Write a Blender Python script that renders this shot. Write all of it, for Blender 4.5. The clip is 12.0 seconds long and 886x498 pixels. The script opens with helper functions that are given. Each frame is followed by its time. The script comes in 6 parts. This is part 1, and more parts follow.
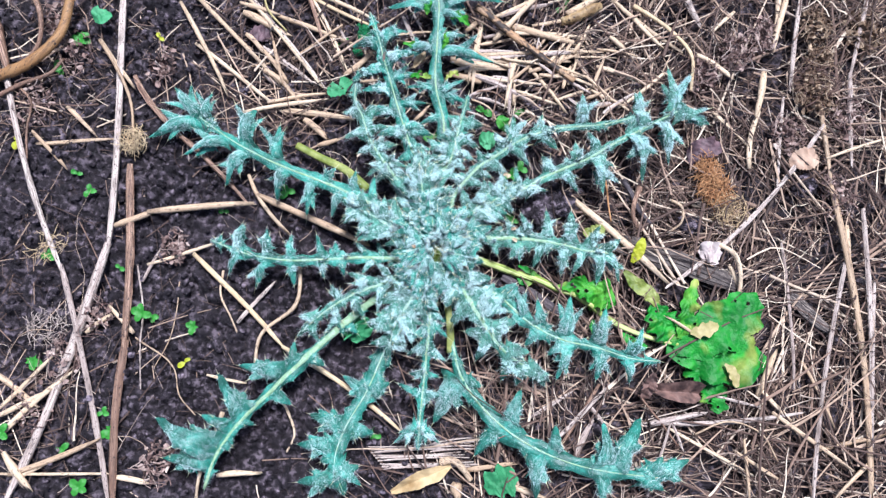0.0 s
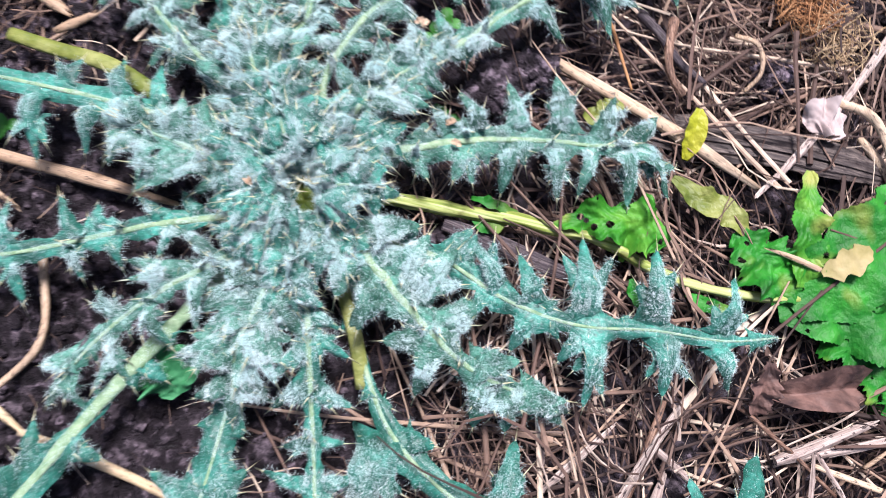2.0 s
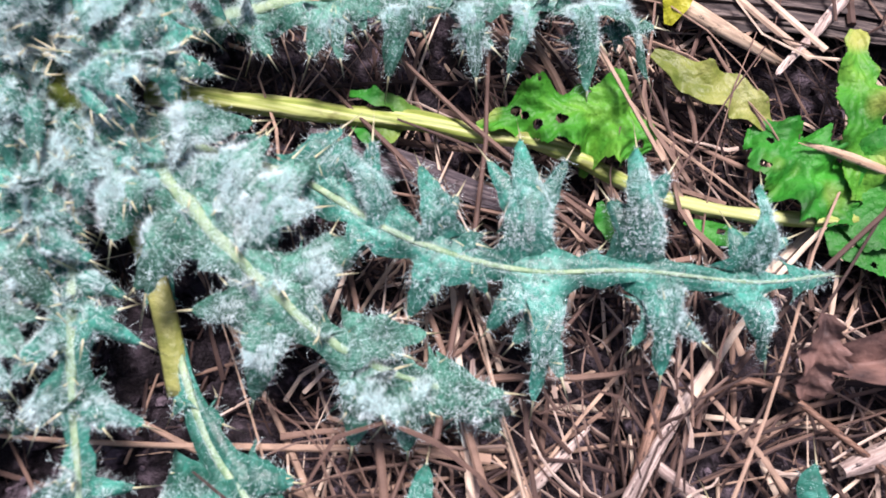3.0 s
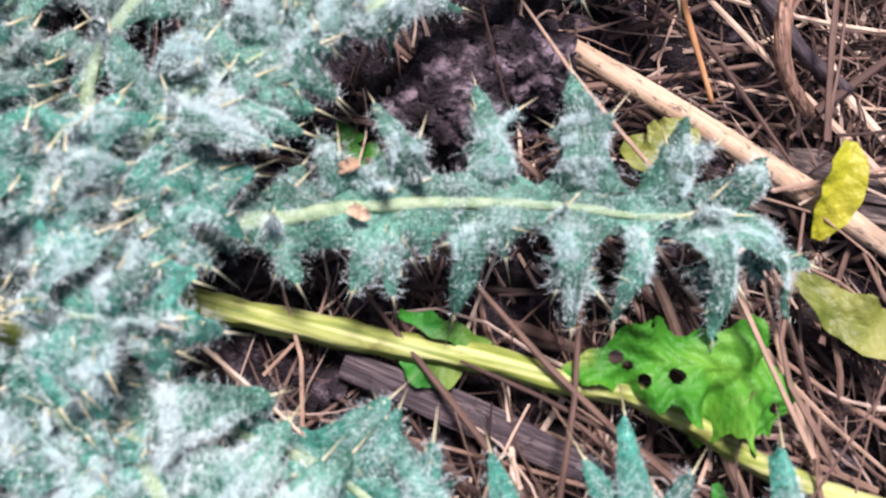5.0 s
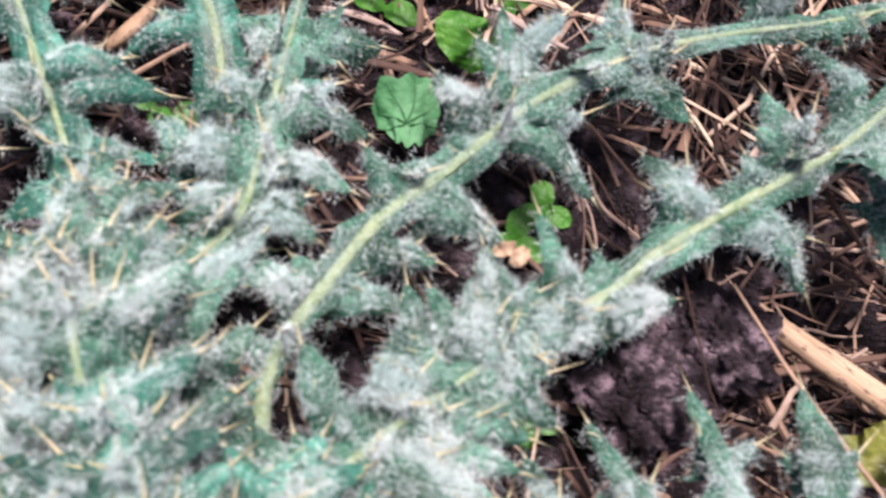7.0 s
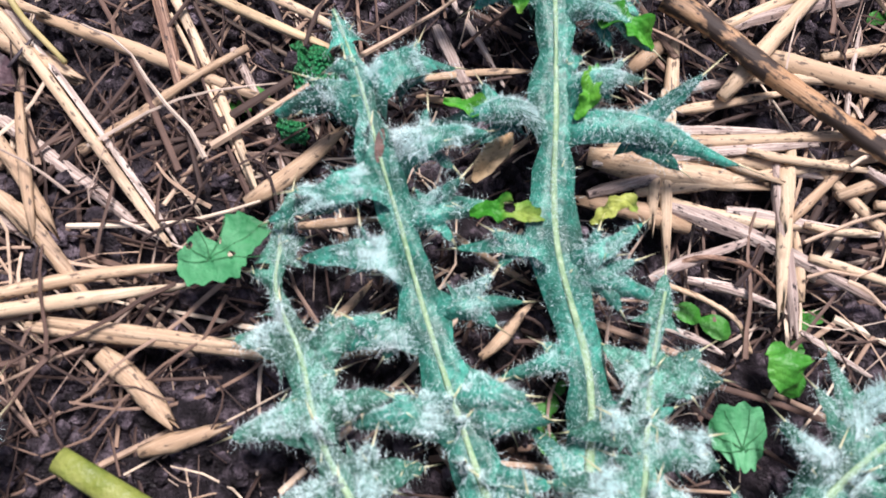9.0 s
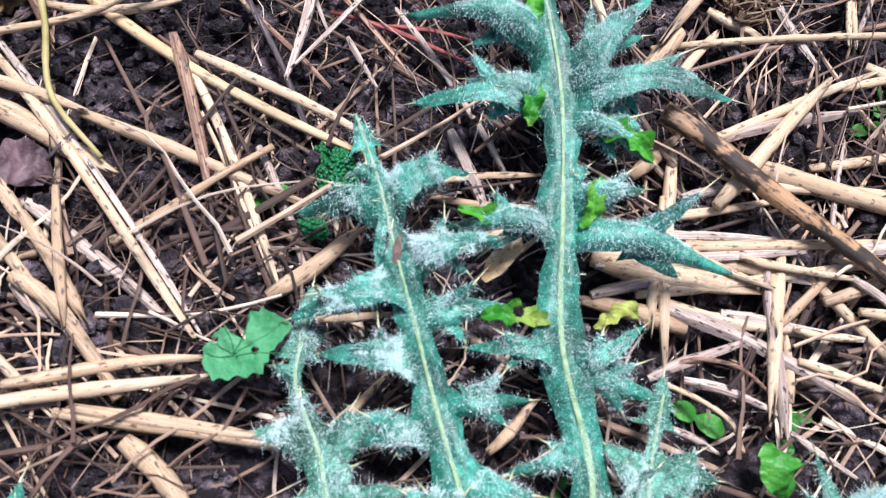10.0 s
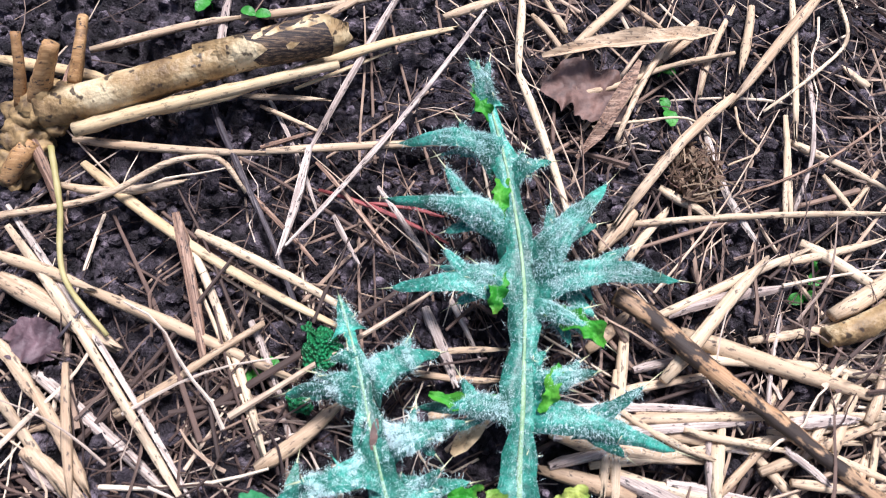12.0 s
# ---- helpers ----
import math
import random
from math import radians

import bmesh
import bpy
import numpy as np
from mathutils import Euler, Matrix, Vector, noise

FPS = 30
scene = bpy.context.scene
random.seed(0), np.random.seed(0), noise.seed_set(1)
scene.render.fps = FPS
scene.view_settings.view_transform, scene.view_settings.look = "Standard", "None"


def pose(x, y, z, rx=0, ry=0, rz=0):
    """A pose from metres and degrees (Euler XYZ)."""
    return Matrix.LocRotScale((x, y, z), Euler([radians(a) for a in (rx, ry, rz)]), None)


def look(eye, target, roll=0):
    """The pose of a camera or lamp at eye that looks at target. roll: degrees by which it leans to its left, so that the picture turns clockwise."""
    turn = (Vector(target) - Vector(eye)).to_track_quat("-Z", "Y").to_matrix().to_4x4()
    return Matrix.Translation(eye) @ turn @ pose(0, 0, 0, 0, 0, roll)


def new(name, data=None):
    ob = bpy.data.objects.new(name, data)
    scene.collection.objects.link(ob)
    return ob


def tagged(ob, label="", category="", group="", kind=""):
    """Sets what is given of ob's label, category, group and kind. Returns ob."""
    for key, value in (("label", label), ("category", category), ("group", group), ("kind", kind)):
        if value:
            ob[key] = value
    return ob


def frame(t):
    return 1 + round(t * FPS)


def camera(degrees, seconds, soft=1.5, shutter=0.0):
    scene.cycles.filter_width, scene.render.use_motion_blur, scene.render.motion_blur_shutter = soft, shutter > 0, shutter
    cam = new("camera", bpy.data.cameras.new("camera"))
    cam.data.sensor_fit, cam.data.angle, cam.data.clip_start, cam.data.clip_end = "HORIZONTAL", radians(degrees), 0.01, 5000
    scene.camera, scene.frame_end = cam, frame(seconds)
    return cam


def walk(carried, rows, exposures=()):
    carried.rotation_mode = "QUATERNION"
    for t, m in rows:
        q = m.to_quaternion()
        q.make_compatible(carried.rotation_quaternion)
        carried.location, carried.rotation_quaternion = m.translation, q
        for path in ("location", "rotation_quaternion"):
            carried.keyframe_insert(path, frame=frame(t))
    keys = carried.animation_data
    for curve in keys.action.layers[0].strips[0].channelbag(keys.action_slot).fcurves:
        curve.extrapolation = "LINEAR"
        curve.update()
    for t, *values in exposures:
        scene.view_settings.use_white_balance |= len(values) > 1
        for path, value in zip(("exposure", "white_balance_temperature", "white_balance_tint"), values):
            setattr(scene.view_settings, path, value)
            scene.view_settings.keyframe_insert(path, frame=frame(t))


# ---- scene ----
cam = camera(64.0, 12.0, 0.75, 0.25)
# the lens does not focus closer than four tenths of a metre
cam.data.dof.use_dof, cam.data.dof.focus_distance, cam.data.dof.aperture_fstop = True, 0.42, 19.0
PATH = [
    (0, (0.0085, -0.1243, 0.7711), (0.0073, -0.0386, 0.2785), -1.04),
    (0.5, (0.0110, -0.1366, 0.7253), (0.0142, -0.0519, 0.2325), 1.62),
    (1, (0.0097, -0.1306, 0.6436), (0.0221, -0.0444, 0.1513), 6.49),
    (1.5, (0.0103, -0.1044, 0.5117), (0.0215, -0.0148, 0.0199), 2.99),
    (2, (0.0459, -0.1061, 0.3937), (0.0737, -0.0172, -0.0976), 8.02),
    (2.5, (0.0759, -0.1151, 0.3108), (0.1135, -0.0209, -0.1788), 9.05),
    (2.7, (0.0818, -0.1261, 0.2834), (0.1234, -0.0218, -0.2039), 9.12),
    (4.3, (0.0914, -0.0883, 0.2097), (0.1453, 0.0062, -0.2783), 16.53),
    (4.5, (0.0864, -0.0593, 0.2110), (0.1450, -0.0062, -0.2828), 35.39),
    (5, (0.0888, -0.0292, 0.2100), (0.1239, 0.0560, -0.2814), 13.66),
    (5.5, (0.0856, -0.0136, 0.2002), (0.1257, 0.0749, -0.2903), 16.19),
    (6, (0.0667, 0.0153, 0.1922), (0.1073, 0.0960, -0.2996), 20.09),
    (6.5, (0.0602, 0.0414, 0.1955), (0.1012, 0.1295, -0.2949), 18.81),
    (7, (0.0439, 0.0526, 0.1973), (0.0934, 0.1519, -0.2902), 21.03),
    (7.5, (0.0066, 0.0712, 0.2005), (0.0545, 0.1715, -0.2870), 21.02),
    (7.7, (-0.0058, 0.0806, 0.2064), (0.0364, 0.1889, -0.2799), 17.42),
    (9.3, (-0.0509, 0.1284, 0.2487), (-0.0318, 0.2805, -0.2272), 7.07),
    (9.5, (-0.0533, 0.1300, 0.2525), (-0.0291, 0.2911, -0.2202), 8.74),
    (10, (-0.0555, 0.1394, 0.2619), (-0.0286, 0.3084, -0.2079), 9.92),
    (10.5, (-0.0531, 0.1463, 0.2739), (-0.0245, 0.3241, -0.1925), 10.08),
    (11, (-0.0513, 0.1553, 0.2891), (-0.0215, 0.3403, -0.1745), 10.12),
    (11.5, (-0.0538, 0.1674, 0.2991), (-0.0229, 0.3576, -0.1623), 10.40),
    (12, (-0.0522, 0.1828, 0.3115), (-0.0191, 0.3756, -0.1486), 11.16),
]
walk(cam, [(t, look(eye, target, roll)) for t, eye, target, roll in PATH], [(0.0, 1.47, 5600, 11), (1.0, 1.45, 5700, 13), (2.0, 1.40, 6200, 21), (4.5, 1.33, 6700, 31), (5.5, 1.26, 6700, 28), (7.0, 1.15, 7200, 33), (7.5, 1.15, 7250, 33), (9.5, 1.38, 6200, 15), (12.0, 1.52, 5900, 13)])

# ---------------------------------------------------------------- light
world = bpy.data.worlds.new("sky")
scene.world = world
world.use_nodes = True
wn = world.node_tree
bg = wn.nodes["Background"]
sky = wn.nodes.new("ShaderNodeTexSky")
sky.sky_type = "NISHITA"
sky.sun_disc = False
SUN_ELEVATION, SUN_TURN = 66.0, 20.0
sky.sun_elevation, sky.sun_rotation = radians(SUN_ELEVATION), radians(SUN_TURN)
sky.air_density, sky.dust_density, sky.ozone_density = 1.0, 3.0, 1.0
wn.links.new(sky.outputs[0], bg.inputs[0])
bg.inputs[1].default_value = 0.045
sun = new("sun", bpy.data.lights.new("sun", "SUN"))
sun.data.energy, sun.data.angle, sun.data.color = 2.5, radians(17), (1.0, 0.98, 0.96)
SUN_EYE = Vector((math.sin(radians(SUN_TURN)) * math.cos(radians(SUN_ELEVATION)), math.cos(radians(SUN_TURN)) * math.cos(radians(SUN_ELEVATION)), math.sin(radians(SUN_ELEVATION)))) * 6
sun.matrix_world = look(SUN_EYE, (0, 0, 0))

# ---------------------------------------------------------------- materials


class Nodes:
    """A small builder for node materials."""

    def __init__(self, name, rough=0.7):
        self.m = bpy.data.materials.new(name)
        self.m.use_nodes = True
        self.t = self.m.node_tree
        self.b = self.t.nodes["Principled BSDF"]
        self.b.inputs["Roughness"].default_value = rough
        self.b.inputs["Specular IOR Level"].default_value = 0.35

    def add(self, kind, **values):
        n = self.t.nodes.new(kind)
        for k, v in values.items():
            n.inputs[k].default_value = v
        return n

    def link(self, a, b):
        self.t.links.new(a, b)

    def coords(self, scale=(1, 1, 1), kind="Object"):
        c, m = self.add("ShaderNodeTexCoord"), self.add("ShaderNodeMapping")
        m.inputs["Scale"].default_value = scale
        self.link(c.outputs[kind], m.inputs["Vector"])
        return m.outputs[0]

    def noise(self, co, scale, detail=4.0, rough=0.55):
        n = self.add("ShaderNodeTexNoise", Scale=scale, Detail=detail, Roughness=rough)
        self.link(co, n.inputs["Vector"])
        return n.outputs["Fac"]

    def ramp(self, fac, *stops):
        r = self.add("ShaderNodeValToRGB")
        e = r.color_ramp.elements
        while len(e) < len(stops):
            e.new(0.5)
        for el, (p, c) in zip(e, stops):
            el.position, el.color = p, (*c, 1) if len(c) == 3 else c
        self.link(fac, r.inputs[0])
        return r.outputs[0]

    def mix(self, fac, a, b, mode="MIX"):
        n = self.t.nodes.new("ShaderNodeMix")
        n.data_type, n.blend_type = "RGBA", mode
        for s, v in ((n.inputs[0], fac), (n.inputs[6], a), (n.inputs[7], b)):
            if isinstance(v, (int, float)):
                s.default_value = v
            elif isinstance(v, tuple):
                s.default_value = (*v, 1)
            else:
                self.link(v, s)
        return n.outputs[2]

    def colour(self, c):
        self.link(c, self.b.inputs["Base Color"])

    def bump(self, fac, strength, distance):
        n = self.add("ShaderNodeBump", Strength=strength, Distance=distance)
        self.link(fac, n.inputs["Height"])
        self.link(n.outputs[0], self.b.inputs["Normal"])


def gray(v):
    return (v, v, v)


def soil_material(name="damp_soil", dry=1.0, loose=False):
    n = Nodes(name, 0.75)
    n.b.inputs["Specular IOR Level"].default_value = 0.22
    co = n.coords()
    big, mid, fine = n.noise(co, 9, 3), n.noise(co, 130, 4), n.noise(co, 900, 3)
    # Shade in pits and highlights on crumbs are painted in; dry scales the brightness.
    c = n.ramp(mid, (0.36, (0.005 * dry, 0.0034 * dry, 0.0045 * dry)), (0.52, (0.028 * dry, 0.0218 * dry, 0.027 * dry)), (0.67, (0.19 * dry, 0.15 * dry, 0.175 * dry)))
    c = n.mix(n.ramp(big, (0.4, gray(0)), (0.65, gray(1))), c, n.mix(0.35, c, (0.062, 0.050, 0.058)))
    if loose:
        g = n.add("ShaderNodeNewGeometry")
        c = n.mix(n.ramp(g.outputs["Random Per Island"], (0.0, gray(0.9)), (0.55, gray(0.35)), (1.0, gray(0.0))), c, (0.010, 0.0075, 0.0095))
    n.colour(c)
    n.link(n.ramp(n.noise(co, 45, 2), (0.35, gray(0.32)), (0.6, gray(0.85))), n.b.inputs["Roughness"])
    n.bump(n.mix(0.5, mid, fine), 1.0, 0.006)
    return n.m


def straw_material(name, dark, mid, light, spots=0.35, dirt=(0.06, 0.035, 0.025), burnt=False, smooth=0.0):
    """Dry stalk: fibres run along local x, with flecks of mould and soil."""
    n = Nodes(name, 0.62)
    fibre = n.noise(n.coords((25, 1100, 1100)), 1.0, 6, 0.65)
    patch = n.noise(n.coords((40, 160, 160)), 1.0, 5, 0.65)
    fleck = n.noise(n.coords((220, 600, 600)), 1.0, 4, 0.65)
    deep = tuple(0.72 * k for k in dark)
    c = n.ramp(fibre, (0.34, deep), (0.44, dark), (0.52, mid), (0.62, light))
    c = n.mix(smooth, c, n.ramp(n.noise(n.coords((30, 90, 90)), 1.0, 3), (0.35, mid), (0.65, light)))
    info = n.add("ShaderNodeObjectInfo")
    c = n.mix(n.ramp(info.outputs["Random"], (0.0, gray(0.0)), (0.5, gray(0.18)), (1.0, gray(0.62))), c, dark)
    c = n.mix(n.ramp(patch, (0.50, gray(0)), (0.66, gray(spots * 1.3))), c, dirt)
    c = n.mix(n.ramp(fleck, (0.575, gray(0)), (0.63, gray(min(1, spots * 2.2)))), c, (0.03, 0.02, 0.02))
    if burnt:
        c = n.mix(n.ramp(n.noise(n.coords((75, 170, 170)), 1.0, 4), (0.47, gray(0)), (0.54, gray(0.95))), c, (0.022, 0.015, 0.014))
    n.colour(c)
    n.bump(fibre, 0.6 - 0.35 * smooth, 0.0008)
    return n.m


def litter_material(name, *stops):
    """Loose dead stems in one mesh: each island takes its own shade."""
    n = Nodes(name, 0.75)
    g = n.add("ShaderNodeNewGeometry")
    c = n.ramp(g.outputs["Random Per Island"], *stops)
    grain = n.noise(n.coords((150, 150, 150)), 1.0, 4)
    c = n.mix(n.ramp(grain, (0.35, gray(0)), (0.7, gray(0.65))), c, n.mix(0.6, c, (0.03, 0.02, 0.018)))
    n.colour(c)
    n.bump(grain, 0.4, 0.001)
    return n.m


def leaf_material(name, dark, mid, light, haze, haze_amount, rough=0.6):
    """Thistle blade: blue-green, felted with fine pale down."""
    n = Nodes(name, rough)
    co = n.coords()
    broad, fine, web = n.noise(co, 55, 3), n.noise(co, 420, 4), n.noise(co, 1300, 3, 0.7)
    c = n.ramp(broad, (0.36, dark), (0.5, mid), (0.66, light))
    c = n.mix(n.ramp(fine, (0.42, gray(0)), (0.66, gray(0.75))), c, dark)
    c = n.mix(n.ramp(web, (0.52, gray(0)), (0.68, gray(haze_amount))), c, haze)
    n.colour(c)
    n.bump(n.mix(0.5, fine, broad), 0.5, 0.002)
    return n.m


def green_material(name, dark, mid, light, vein, yellow=None, rough=0.42):
    n = Nodes(name, rough)
    co = n.coords()
    broad, fine = n.noise(co, 38, 3), n.noise(co, 240, 4)
    c = n.ramp(broad, (0.3, dark), (0.5, mid), (0.7, light))
    c = n.mix(n.ramp(fine, (0.45, gray(0)), (0.75, gray(0.5))), c, vein)
    if yellow:
        c = n.mix(n.ramp(n.noise(co, 24, 2), (0.55, gray(0)), (0.66, gray(0.9))), c, yellow)
    n.colour(c)
    n.b.inputs["Specular IOR Level"].default_value = 0.3
    n.bump(n.mix(0.6, fine, broad), 0.9, 0.004)
    return n.m


def crinkled_material():
    """Dark green blade, blistered all over between its fine veins."""
    n = Nodes("crinkled_green_leaf", 0.45)
    cell = n.add("ShaderNodeTexVoronoi", Scale=620.0)
    n.link(n.coords(), cell.inputs["Vector"])
    d = cell.outputs["Distance"]
    c = n.ramp(d, (0.0, (0.028, 0.30, 0.11)), (0.45, (0.014, 0.19, 0.065)), (0.8, (0.006, 0.09, 0.03)))
    n.colour(n.mix(n.ramp(n.noise(n.coords(), 90, 3), (0.4, gray(0)), (0.7, gray(0.6))), c, (0.030, 0.20, 0.06)))
    n.bump(n.ramp(d, (0.0, gray(1)), (0.8, gray(0))), 1.0, 0.003)
    return n.m


def plain_material(name, a, b, scale=120, rough=0.6, bump=0.3, stretch=(1, 1, 1)):
    n = Nodes(name, rough)
    f = n.noise(n.coords(stretch), scale, 4)
    n.colour(n.ramp(f, (0.3, a), (0.7, b)))
    n.bump(f, bump, 0.002)
    return n.m


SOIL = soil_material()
# Drier loose crumbs, also painted paler for the highlights on them.
LIT_SOIL = soil_material("drier_lit_soil", 2.1, True)
CLOD_SOIL = soil_material("paler_clod_soil", 2.0)
PALE = straw_material("pale_straw", (0.38, 0.25, 0.15), (0.62, 0.45, 0.30), (0.76, 0.62, 0.45), smooth=0.6)
TAN = straw_material("tan_straw", (0.29, 0.18, 0.105), (0.53, 0.37, 0.24), (0.70, 0.54, 0.38), smooth=0.5)
GREY = straw_material("weathered_straw", (0.26, 0.185, 0.16), (0.53, 0.425, 0.365), (0.73, 0.63, 0.55), 0.45, smooth=0.25)
YELLOW = straw_material("yellow_straw", (0.40, 0.25, 0.12), (0.60, 0.43, 0.24), (0.72, 0.57, 0.37), 0.25, smooth=0.7)
BROWN = straw_material("brown_stalk", (0.14, 0.075, 0.05), (0.29, 0.17, 0.115), (0.46, 0.30, 0.21), 0.4)
BURNT = straw_material("charred_stalk", (0.26, 0.13, 0.06), (0.46, 0.27, 0.14), (0.64, 0.45, 0.28), 0.4, burnt=True, smooth=0.6)
ORANGE = straw_material("orange_brown_stem", (0.20, 0.09, 0.03), (0.38, 0.20, 0.08), (0.56, 0.35, 0.17), 0.5, smooth=0.5)
CHAR = straw_material("charred_bark", (0.016, 0.011, 0.011), (0.070, 0.044, 0.032), (0.24, 0.15, 0.085), 0.3)
WOOD = straw_material("weathered_wood", (0.045, 0.034, 0.032), (0.15, 0.115, 0.10), (0.36, 0.29, 0.245), 0.45, (0.04, 0.03, 0.03))
DARK = straw_material("rotten_wood", (0.035, 0.026, 0.032), (0.085, 0.064, 0.070), (0.20, 0.165, 0.16), 0.5, (0.03, 0.022, 0.028))


def cane_material():
    """Smooth bark: cream with brown stains and small dark pocks."""
    n = Nodes("cane_bark", 0.5)
    co = n.coords()
    stain, fine, pock = n.noise(co, 28, 5, 0.65), n.noise(co, 260, 4), n.noise(co, 190, 2)
    c = n.ramp(stain, (0.36, (0.10, 0.055, 0.022)), (0.48, (0.34, 0.22, 0.10)), (0.60, (0.66, 0.52, 0.32)))
    c = n.mix(n.ramp(fine, (0.4, gray(0)), (0.7, gray(0.4))), c, (0.24, 0.15, 0.08))
    c = n.mix(n.ramp(pock, (0.60, gray(0)), (0.66, gray(0.9))), c, (0.04, 0.025, 0.018))
    n.colour(c)
    n.bump(n.mix(0.5, stain, fine), 0.8, 0.004)
    return n.m


def fleshy_material():
    """Leaf stalk: yellow-green with pale highlights painted on the ridges, olive in the grooves, a few brown bruises;
    grooves run along local x.
    """
    n = Nodes("fleshy_stalk", 0.5)
    groove, patch = n.noise(n.coords((10, 420, 420)), 1.0, 3, 0.5), n.noise(n.coords((60, 130, 130)), 1.0, 4, 0.6)
    # The pale end of the ramp paints the highlight along the ridges.
    c = n.ramp(groove, (0.34, (0.13, 0.19, 0.03)), (0.48, (0.30, 0.37, 0.08)), (0.62, (0.48, 0.52, 0.21)))
    c = n.mix(n.ramp(patch, (0.56, gray(0)), (0.68, gray(0.75))), c, (0.12, 0.12, 0.03))
    n.colour(c)
    n.bump(groove, 0.5, 0.001)
    return n.m


FLESHY = fleshy_material()
CANE = cane_material()
CROWN = plain_material("crown_bark", (0.040, 0.020, 0.010), (0.40, 0.26, 0.115), 150, 0.6, 1.0)
RED = straw_material("red_stem", (0.16, 0.03, 0.03), (0.30, 0.06, 0.06), (0.42, 0.13, 0.12), 0.2)
LITTER = litter_material("litter_mix", (0.0, (0.04, 0.024, 0.02)), (0.35, (0.13, 0.078, 0.06)), (0.58, (0.28, 0.18, 0.13)), (0.80, (0.54, 0.38, 0.27)), (1.0, (0.82, 0.67, 0.51)))
FINE_LITTER = litter_material("fine_litter_mix", (0.0, (0.028, 0.015, 0.014)), (0.45, (0.085, 0.050, 0.040)), (0.78, (0.24, 0.16, 0.125)), (1.0, (0.66, 0.53, 0.43)))
BLADE = leaf_material("thistle_blade", (0.004, 0.060, 0.042), (0.016, 0.170, 0.120), (0.055, 0.34, 0.255), (0.66, 0.86, 0.82), 0.26, 0.42)
BLADE_DOWNY = leaf_material("thistle_blade_downy", (0.004, 0.046, 0.028), (0.020, 0.130, 0.084), (0.080, 0.29, 0.205), (0.66, 0.86, 0.82), 0.38)
BLADE_BARE = leaf_material("thistle_blade_bare", (0.004, 0.060, 0.040), (0.014, 0.140, 0.098), (0.045, 0.27, 0.205), (0.55, 0.76, 0.72), 0.22, 0.40)
HAIR = plain_material("white_down", (0.66, 0.88, 0.865), (0.83, 0.945, 0.935), 60, 0.5, 0.0)
SPINE = plain_material("straw_yellow_spine", (0.58, 0.54, 0.30), (0.78, 0.74, 0.50), 200, 0.45, 0.0)
RIB = plain_material("pale_green_midrib", (0.14, 0.26, 0.13), (0.34, 0.46, 0.28), 240, 0.5, 0.5)
GREEN = green_material("bright_green_leaf", (0.004, 0.075, 0.007), (0.011, 0.170, 0.015), (0.034, 0.30, 0.024), (0.05, 0.21, 0.035), (0.22, 0.27, 0.05), 0.52)
LIME = green_material("fresh_yellow_green_leaf", (0.010, 0.12, 0.008), (0.036, 0.23, 0.016), (0.13, 0.34, 0.035), (0.06, 0.24, 0.03), (0.34, 0.36, 0.08), 0.5)
CLOVER = green_material("soft_green_leaf", (0.018, 0.13, 0.045), (0.045, 0.23, 0.09), (0.11, 0.35, 0.17), (0.03, 0.17, 0.065), None, 0.6)
CRINKLED = crinkled_material()
SPROUT = green_material("seedling_green", (0.02, 0.13, 0.015), (0.045, 0.22, 0.028), (0.11, 0.34, 0.05), (0.04, 0.18, 0.025))
VEIN = plain_material("leaf_vein", (0.012, 0.10, 0.03), (0.03, 0.17, 0.06), 300, 0.5, 0.2)
SPROUT_YELLOW = green_material("seedling_yellow", (0.22, 0.26, 0.01), (0.36, 0.37, 0.02), (0.48, 0.46, 0.05), (0.28, 0.30, 0.02))
PETIOLE = green_material("yellow_green_petiole", (0.07, 0.11, 0.018), (0.19, 0.22, 0.045), (0.36, 0.37, 0.13), (0.10, 0.15, 0.02))
DEAD = plain_material("brown_dead_leaf", (0.045, 0.027, 0.025), (0.22, 0.125, 0.10), 110, 0.65, 1.0)
DEAD_PALE = plain_material("pale_dead_leaf", (0.36, 0.28, 0.26), (0.56, 0.47, 0.44), 60, 0.7, 0.6)
DEAD_TAN = plain_material("tan_dead_leaf", (0.30, 0.185, 0.125), (0.50, 0.345, 0.25), 70, 0.7, 0.7)
TAN_HUSK = plain_material("tan_withered_leaf", (0.30, 0.19, 0.08), (0.62, 0.46, 0.25), 60, 0.6, 0.6)
WITHERED = plain_material("withered_green", (0.24, 0.21, 0.06), (0.44, 0.355, 0.17), 90, 0.6, 0.5)
DEAD_PURPLE = plain_material("purple_grey_dead_leaf", (0.035, 0.02, 0.026), (0.17, 0.10, 0.11), 110, 0.6, 1.0)
RUST = plain_material("rusty_fibre", (0.30, 0.13, 0.05), (0.55, 0.30, 0.14), 90, 0.8, 0.6)

dew = Nodes("dew", 0.02)
dew.b.inputs["Transmission Weight"].default_value = 1.0
dew.b.inputs["IOR"].default_value = 1.33
DEW = dew.m

# ---------------------------------------------------------------- mesh helpers


def mesh_object(name, verts, faces, material, parent=None, label="", smooth=True):
    """One mesh object from computed vertices and faces."""
    me = bpy.data.meshes.new(name)
    me.from_pydata([tuple(v) for v in verts], [], [tuple(f) for f in faces])
    me.materials.append(material)
    if smooth:
        me.polygons.foreach_set("use_smooth", [True] * len(me.polygons))
    me.update()
    ob = new(name, me)
    if parent is not None:
        ob.parent = parent
    if label:
        ob["label"] = label
    return ob


